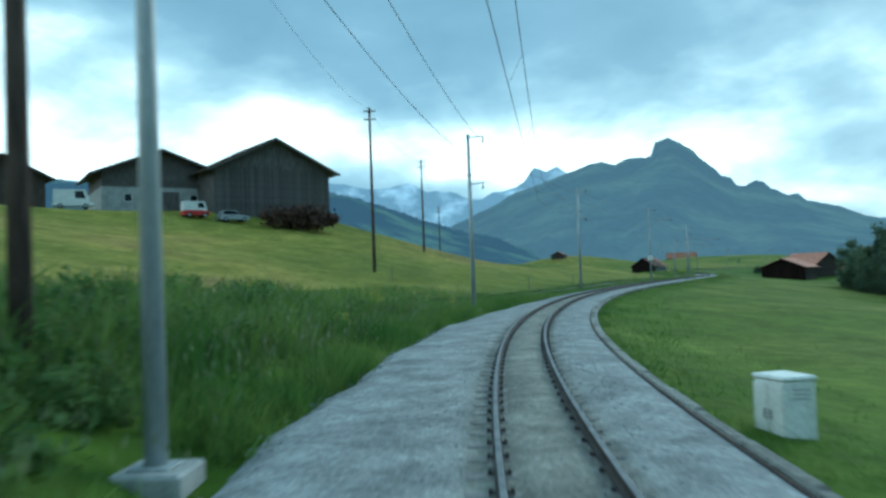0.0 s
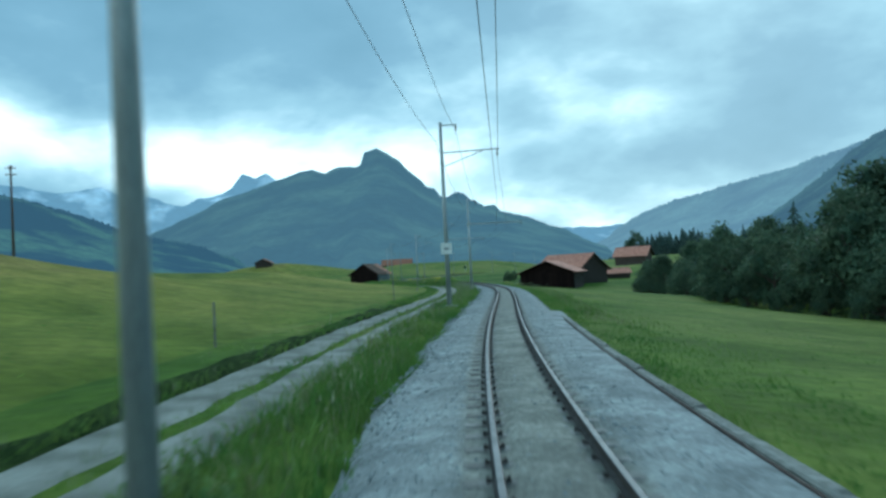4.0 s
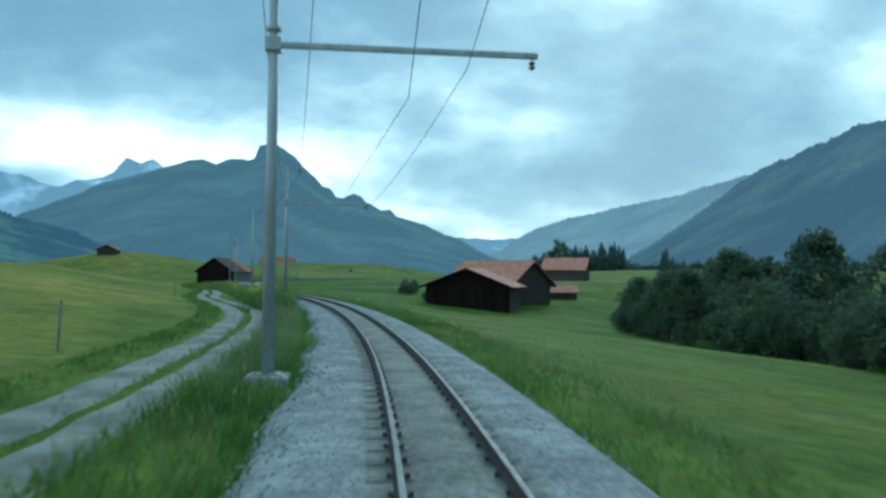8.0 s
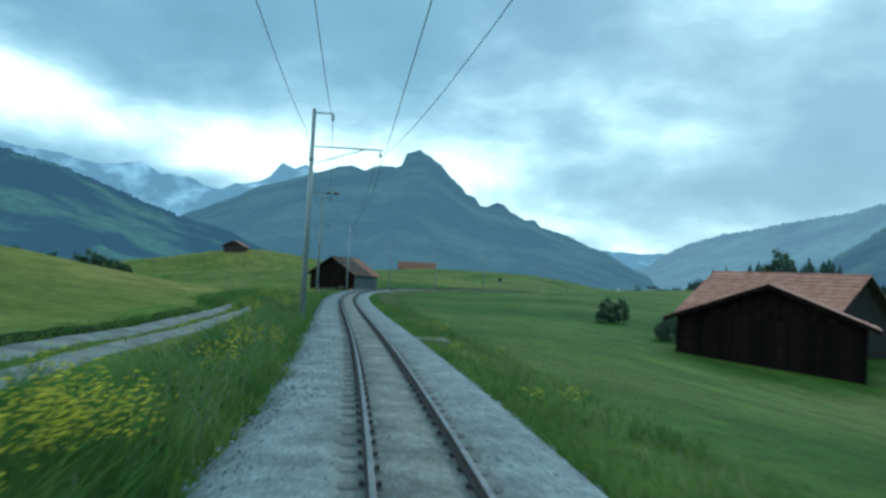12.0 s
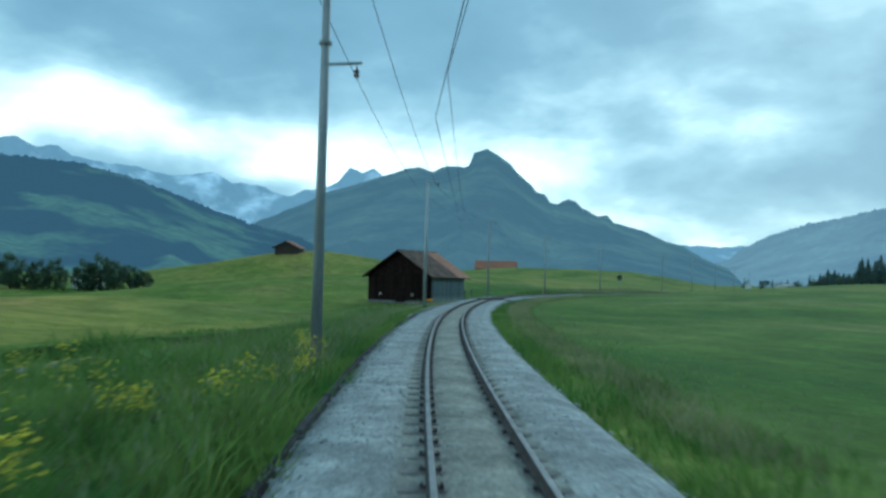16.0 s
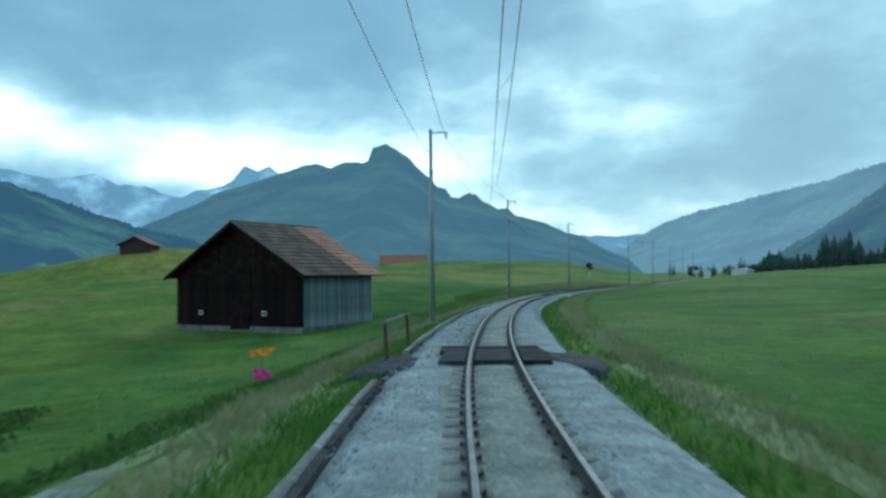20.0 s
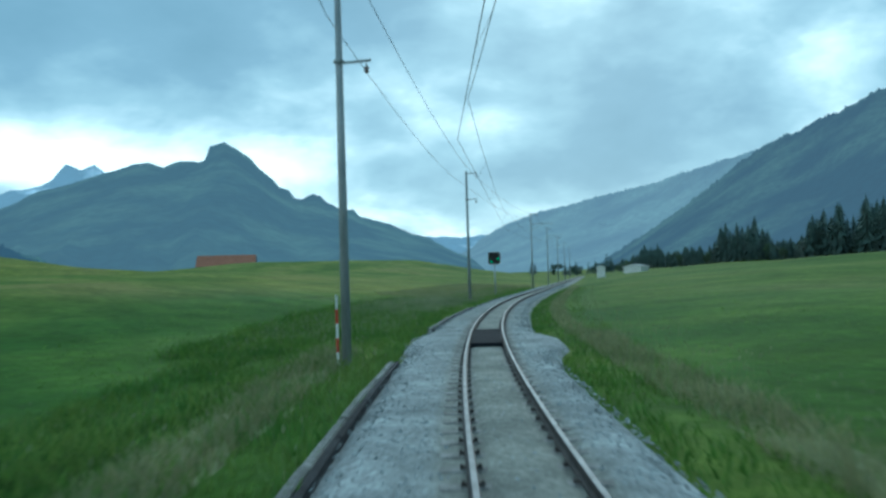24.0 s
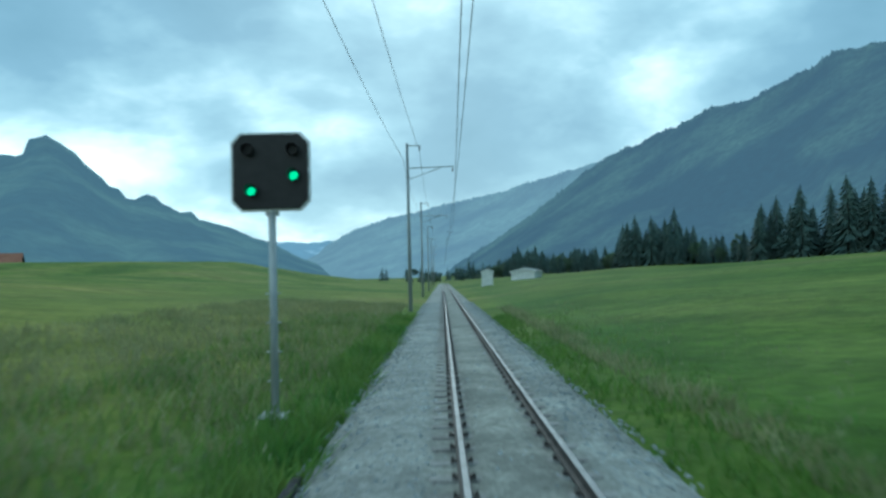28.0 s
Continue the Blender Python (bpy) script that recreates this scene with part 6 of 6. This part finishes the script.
def blades(name, label, parts, material=None, beside_track=False):
    """Bent blades; parts are rows of (count, s from, s to, lat from, lat to, lowest, tallest, width)."""
    S, L, Hh, Wd = [], [], [], []
    for n, s0, s1, l0, l1, h0, h1, w in parts:
        s = rg.uniform(s0, s1, n)
        f = rg.rand(n) ** (1.45 if l0 is None or abs(l0) < 3 else 1.0)
        a = -bed_left(s) - 0.05 + 0.16 * np.sin(s * 1.1) * np.sin(s * 0.43 + 1) + 0.08 * np.sin(s * 3.7) - np.where((s > 288) & (s < 424), 0.22, 0.0) if l0 is None else np.full(n, float(l0))
        lat = a + (l1 - a) * f
        if beside_track:
            lat = lat + rut_mid(s)
        cn = np.clip(clump_noise(s, lat), 0.05, 1)
        k = (rg.rand(n) < 0.25 + 0.75 * cn) & ~in_rut(s, lat) & ~((np.abs(s - 328.2) < 1.9) & (np.abs(lat) < 3.2)) & ~((np.abs(s - 396.2) < 2.9) & (np.abs(lat) < 2.45)) & ~(((s - 8.3) ** 2 + (lat + 4.3) ** 2) < 1.9)
        S.append(s[k]); L.append(lat[k]); Hh.append((h0 + (h1 - h0) * rg.rand(n) * (0.4 + 0.6 * cn))[k]); Wd.append((w * rg.uniform(0.6, 1.3, n))[k])
    s, lat, h, w = (np.concatenate(v) for v in (S, L, Hh, Wd))
    n = len(s)
    root = on_line(s, lat)
    root[:, 2] = profile(s, lat) - 0.03
    a, b = rg.uniform(0, 6.283, n), rg.uniform(0, 6.283, n)
    side = np.stack([np.cos(a), np.sin(a), 0 * a], -1) * w[:, None]
    bend = np.stack([np.cos(b), np.sin(b), 0 * b], -1) * (h * rg.uniform(0.25, 0.95, n))[:, None]
    up = np.stack([0 * h, 0 * h, h], -1)
    v = np.stack([root - side, root + side, root + side * 0.7 + up * 0.55 + bend * 0.3, root - side * 0.7 + up * 0.55 + bend * 0.3, root + up + bend], 1)
    i = np.arange(n)[:, None] * 5
    t = np.concatenate([i + [0, 1, 2], i + [0, 2, 3], i + [3, 2, 4]], 0)
    return tagged(new(name, tri_mesh(name, v.reshape(-1, 3), t, material or M_BLADE)), label, "grass", kind="stuff")


blades("verge_grass", "tall rank green grass on the railway verge",
       [(26000, -6, 60, None, -7.5, 0.30, 0.85, 0.020), (7000, -6, 34, -9.5, -5.0, 0.6, 1.35, 0.030), (36000, 55, 180, None, -4.7, 0.22, 0.58, 0.018), (44000, 178, 300, None, -5.4, 0.20, 0.60, 0.018), (13000, 178, 238, -4.4, -2.5, 0.5, 0.95, 0.017), (8000, 180, 200, -4.7, -2.4, 0.8, 1.4, 0.016), (22000, 372, 424, None, -9.5, 0.18, 0.50, 0.019), (9000, 422, 480, None, -3.3, 0.22, 0.6, 0.02), (8000, 422, 480, -7.5, -3.3, 0.22, 0.55, 0.02),
        (12000, 236, 276, -6.6, -3.2, 0.35, 0.8, 0.018), (12000, 238, 270, -9.0, -5.2, 0.40, 0.85, 0.019), (9000, 240, 282, -10.0, -6.0, 0.15, 0.38, 0.018), (8000, 268, 294, -4.8, -2.8, 0.3, 0.72, 0.018), (9000, 252, 293, -5.6, -4.2, 0.45, 0.95, 0.02), (10000, 240, 264, -6.4, -2.6, 0.6, 1.05, 0.017), (500, 432, 470, -2.1, -1.25, 0.06, 0.2, 0.02), (1300, 417, 422.5, -2.05, -1.6, 0.10, 0.28, 0.02), (700, 441.6, 444.4, -1.65, -1.15, 0.10, 0.30, 0.02), (500, 437.5, 442, -2.1, -1.7, 0.1, 0.3, 0.02), (900, 425, 470, 1.25, 1.7, 0.06, 0.2, 0.018)])
blades("verge_grass", "green grass on the railway verge",
       [(22000, -6, 106, 2.40, 4.8, 0.06, 0.18, 0.014), (15000, 105, 180, 1.95, 4.6, 0.14, 0.36, 0.016), (34000, 170, 300, 1.85, 4.8, 0.18, 0.44, 0.016), (9000, 296, 480, 3.2, 5.0, 0.10, 0.26, 0.016)])
blades("meadow_grass", "uneven meadow grass beyond the verge",
       [(14000, -6, 60, -14, -7, 0.20, 0.55, 0.024), (5000, 55, 300, -16, -7.4, 0.06, 0.14, 0.022), (6000, 432, 480, -16, -5.2, 0.06, 0.16, 0.022), (5000, -6, 300, 4.4, 6.2, 0.10, 0.24, 0.016), (14000, -6, 300, 4.4, 12, 0.05, 0.12, 0.018), (14000, 296, 480, 4.4, 14, 0.05, 0.13, 0.018)])

blades("ripe_grass", "pale band of ripe grass along the railway verge",
       [(26000, 258, 400, 3.0, 4.5, 0.22, 0.48, 0.014), (7000, 400, 490, 2.9, 3.8, 0.2, 0.42, 0.014), (5000, 100, 258, 3.2, 4.6, 0.20, 0.42, 0.012), (30000, 290, 396, -5.3, -3.7, 0.22, 0.50, 0.015), (9000, 238, 290, -7.5, -2.9, 0.4, 0.9, 0.011), (20000, 444, 500, -14, -3.3, 0.25, 0.6, 0.016), (4000, 60, 180, -4.4, -2.5, 0.3, 0.7, 0.011)], M_PALEBLADE)
blades("rank_grass", "deep green rank grass in the dip beyond the verge",
       [(22000, 300, 384, -7.4, -5.5, 0.12, 0.30, 0.018)], M_RANK)
blades("lush_grass", "lush bright green grass beside the ballast",
       [(24000, 296, 380, None, -3.7, 0.14, 0.36, 0.016), (26000, 296, 480, 1.62, 3.1, 0.12, 0.30, 0.016), (26000, 396, 438, -10.5, -2.7, 0.22, 0.55, 0.02), (7000, 380, 400, -9, -5.0, 0.15, 0.4, 0.02), (17000, 296, 432, -16, -5.6, 0.06, 0.16, 0.022)], M_LUSH)
blades("flowering_grass", "frothy whitish flowering grass in a deep green verge",
       [(6000, 150, 236, -4.4, -2.5, 0.5, 1.0, 0.011), (4500, 238, 292, -5.6, -2.7, 0.45, 0.9, 0.012), (2600, -6, 34, -9.0, -4.6, 0.5, 1.1, 0.014), (1600, 400, 416, -9.0, -3.8, 0.35, 0.7, 0.014), (4500, 416, 435, -9.0, -3.6, 0.35, 0.8, 0.015), (4000, 425.5, 432.5, -6.6, -3.3, 0.45, 0.85, 0.016), (3000, 424, 438, -3.6, -2.8, 0.3, 0.6, 0.014)], M_FROTH)
blades("track_side_grass", "uncut grass fringe along the farm track", [(14000, 32, 200, -2.4, -1.3, 0.12, 0.32, 0.02), (7000, 34, 122, -1.35, -0.98, 0.18, 0.42, 0.02), (4000, 203, 238, -1.35, -0.98, 0.18, 0.42, 0.02), (7000, 200, 300, -1.8, -1.1, 0.15, 0.4, 0.02), (12000, 32, 290, -0.24, 0.24, 0.06, 0.18, 0.02)], beside_track=True)


def seed_heads(parts):
    S, L, Hh = [], [], []
    for n, s0, s1, l0, l1, h0, h1 in parts:
        S.append(rg.uniform(s0, s1, n)); L.append(rg.uniform(l0, l1, n)); Hh.append(rg.uniform(h0, h1, n))
    s, lat, h = (np.concatenate(v) for v in (S, L, Hh))
    k = ~in_rut(s, lat)
    s, lat, h = s[k], lat[k], h[k]
    n = len(s)
    root = on_line(s, lat)
    root[:, 2] = profile(s, lat)
    a = rg.uniform(0, 6.283, n)
    side = np.stack([np.cos(a), np.sin(a), 0 * a], -1)
    lean = side[:, [1, 0, 2]] * (h * rg.uniform(0, 0.3, n))[:, None]
    up = np.stack([0 * h, 0 * h, h], -1)
    tip = root + up + lean
    low = root + up * 0.80 + lean * 0.75
    mid = (tip + low) / 2
    v = np.stack([root - side * 0.003, root + side * 0.003, low, mid - side * 0.012, mid + side * 0.012, tip], 1)
    i = np.arange(n)[:, None] * 6
    t = np.concatenate([i + [0, 1, 2], i + [2, 4, 3], i + [3, 4, 5]], 0)
    return tagged(new("seed_heads", tri_mesh("seed_heads", v.reshape(-1, 3), t, M_SEED)), "pale grass seed heads standing over the verge", "grass", kind="stuff")


seed_heads([(2200, 416, 444, -8.5, -2.6, 0.5, 0.95), (4000, 60, 300, -5, -2.3, 0.5, 0.95), (2600, 296, 480, -9, -2.4, 0.4, 0.75), (5000, 150, 480, 2.1, 6, 0.35, 0.65), (3000, -6, 60, -10, -3.6, 0.6, 1.1)])


def flowers(parts):
    vs, ts, base = [], [], 0
    octa = np.array([(1, 0, 0), (-1, 0, 0), (0, 1, 0), (0, -1, 0), (0, 0, 0.45), (0, 0, -0.45)], float)
    tri = np.array([(0, 2, 4), (2, 1, 4), (1, 3, 4), (3, 0, 4), (2, 0, 5), (1, 2, 5), (3, 1, 5), (0, 3, 5)])
    for n, s0, s1, l0, l1, h0, h1 in parts:
        for _ in range(n):
            s, lat, h = rg.uniform(s0, s1), rg.uniform(l0, l1), rg.uniform(h0, h1)
            if rg.rand() > clump_noise(s * 0.6, lat * 0.8) ** 4 * 2.2:
                continue
            if in_rut(np.array([s]), np.array([lat]))[0]:
                continue
            p = on_line(s, lat)
            p[2] = profile(s, lat)
            for k in range(rg.randint(18, 34)):
                c = p + np.array([rg.normal() * 0.11, rg.normal() * 0.11, h * rg.uniform(0.66, 1.08)])
                vs.append(octa * rg.uniform(0.016, 0.034) + c)
                ts.append(tri + base)
                base += 6
    return tagged(new("yellow_flowers", tri_mesh("yellow_flowers", np.concatenate(vs), np.concatenate(ts), M_YELLOW)), "clusters of yellow meadow flowers on the verge", "flowers", kind="stuff")


flowers([(45, 194.8, 199.0, -3.7, -2.6, 0.95, 1.25), (65, 210.5, 214.0, -3.6, -2.5, 0.75, 1.0), (70, 18, 44, -9, -4.5, 0.6, 1.0), (170, 178, 238, -5.2, -2.7, 0.8, 1.2), (70, 181, 198, -4.8, -2.5, 1.0, 1.45), (110, 238, 262, -6.8, -2.9, 0.75, 1.1), (60, 258, 268, -4.6, -2.7, 0.5, 0.85), (40, 165, 235, 2.4, 4.2, 0.35, 0.55)])


def weeds(parts):
    """Leafy thicket of nettles and docks; parts are rows of (clumps, s from, s to, lat from, lat to, height)."""
    cs, rad = [], []
    for n, s0, s1, l0, l1, ht in parts:
        s, lat = rg.uniform(s0, s1, n), rg.uniform(l0, l1, n)
        p = on_line(s, lat)
        p[:, 2] = profile(s, lat) + ht * rg.uniform(0.15, 0.85, n) * np.clip(clump_noise(s, lat), 0.3, 1)
        cs.append(p)
        rad.append(rg.uniform(0.22, 0.42, n))
    v, tr = leaf_cards(np.concatenate(cs), np.concatenate(rad), 46, 0.075, rg, droop=0.2)
    return tagged(new("weed_thicket", tri_mesh("weed_thicket", v, tr, M_WEED)), "dark green leafy weeds on the railway bank", "weeds", kind="stuff")


weeds([(110, 4, 11, -8.0, -5.0, 1.2), (330, -4, 30, -10.5, -5.6, 1.25), (45, 60, 78, -3.6, -2.8, 0.6), (120, 178, 236, -4.0, -2.6, 0.85), (120, 180, 200, -4.7, -2.45, 1.35), (110, 240, 262, -6.0, -2.9, 0.9)])


def ditch_growth(name, label, ways):
    """Rank growth along shallow drains; each way is a row of (s, lat)."""
    S, L = [], []
    for way in ways:
        k = np.linspace(0, len(way) - 1, 700)
        S.append(np.interp(k, range(len(way)), [w[0] for w in way]) + rg.normal(0, 0.30, len(k)))
        L.append(np.interp(k, range(len(way)), [w[1] for w in way]) + rg.normal(0, 0.30, len(k)))
    p = on_line(np.concatenate(S), np.concatenate(L))
    p[:, 2] = profile(np.concatenate(S), np.concatenate(L)) + rg.uniform(0.0, 0.12, len(p))
    v, tr = leaf_cards(p, np.full(len(p), 0.10), 4, 0.065, rg, droop=-0.4)
    return tagged(new(name, tri_mesh(name, v, tr, M_RANK)), label, "grass", kind="stuff")


ditch_growth("ditch_growth", "dark rank growth along shallow meadow drains", [[(316, -7.6), (321, -6.9), (330, -6.6), (342, -6.4)], [(319, -8.0), (324, -10.0), (331, -13.0)]])
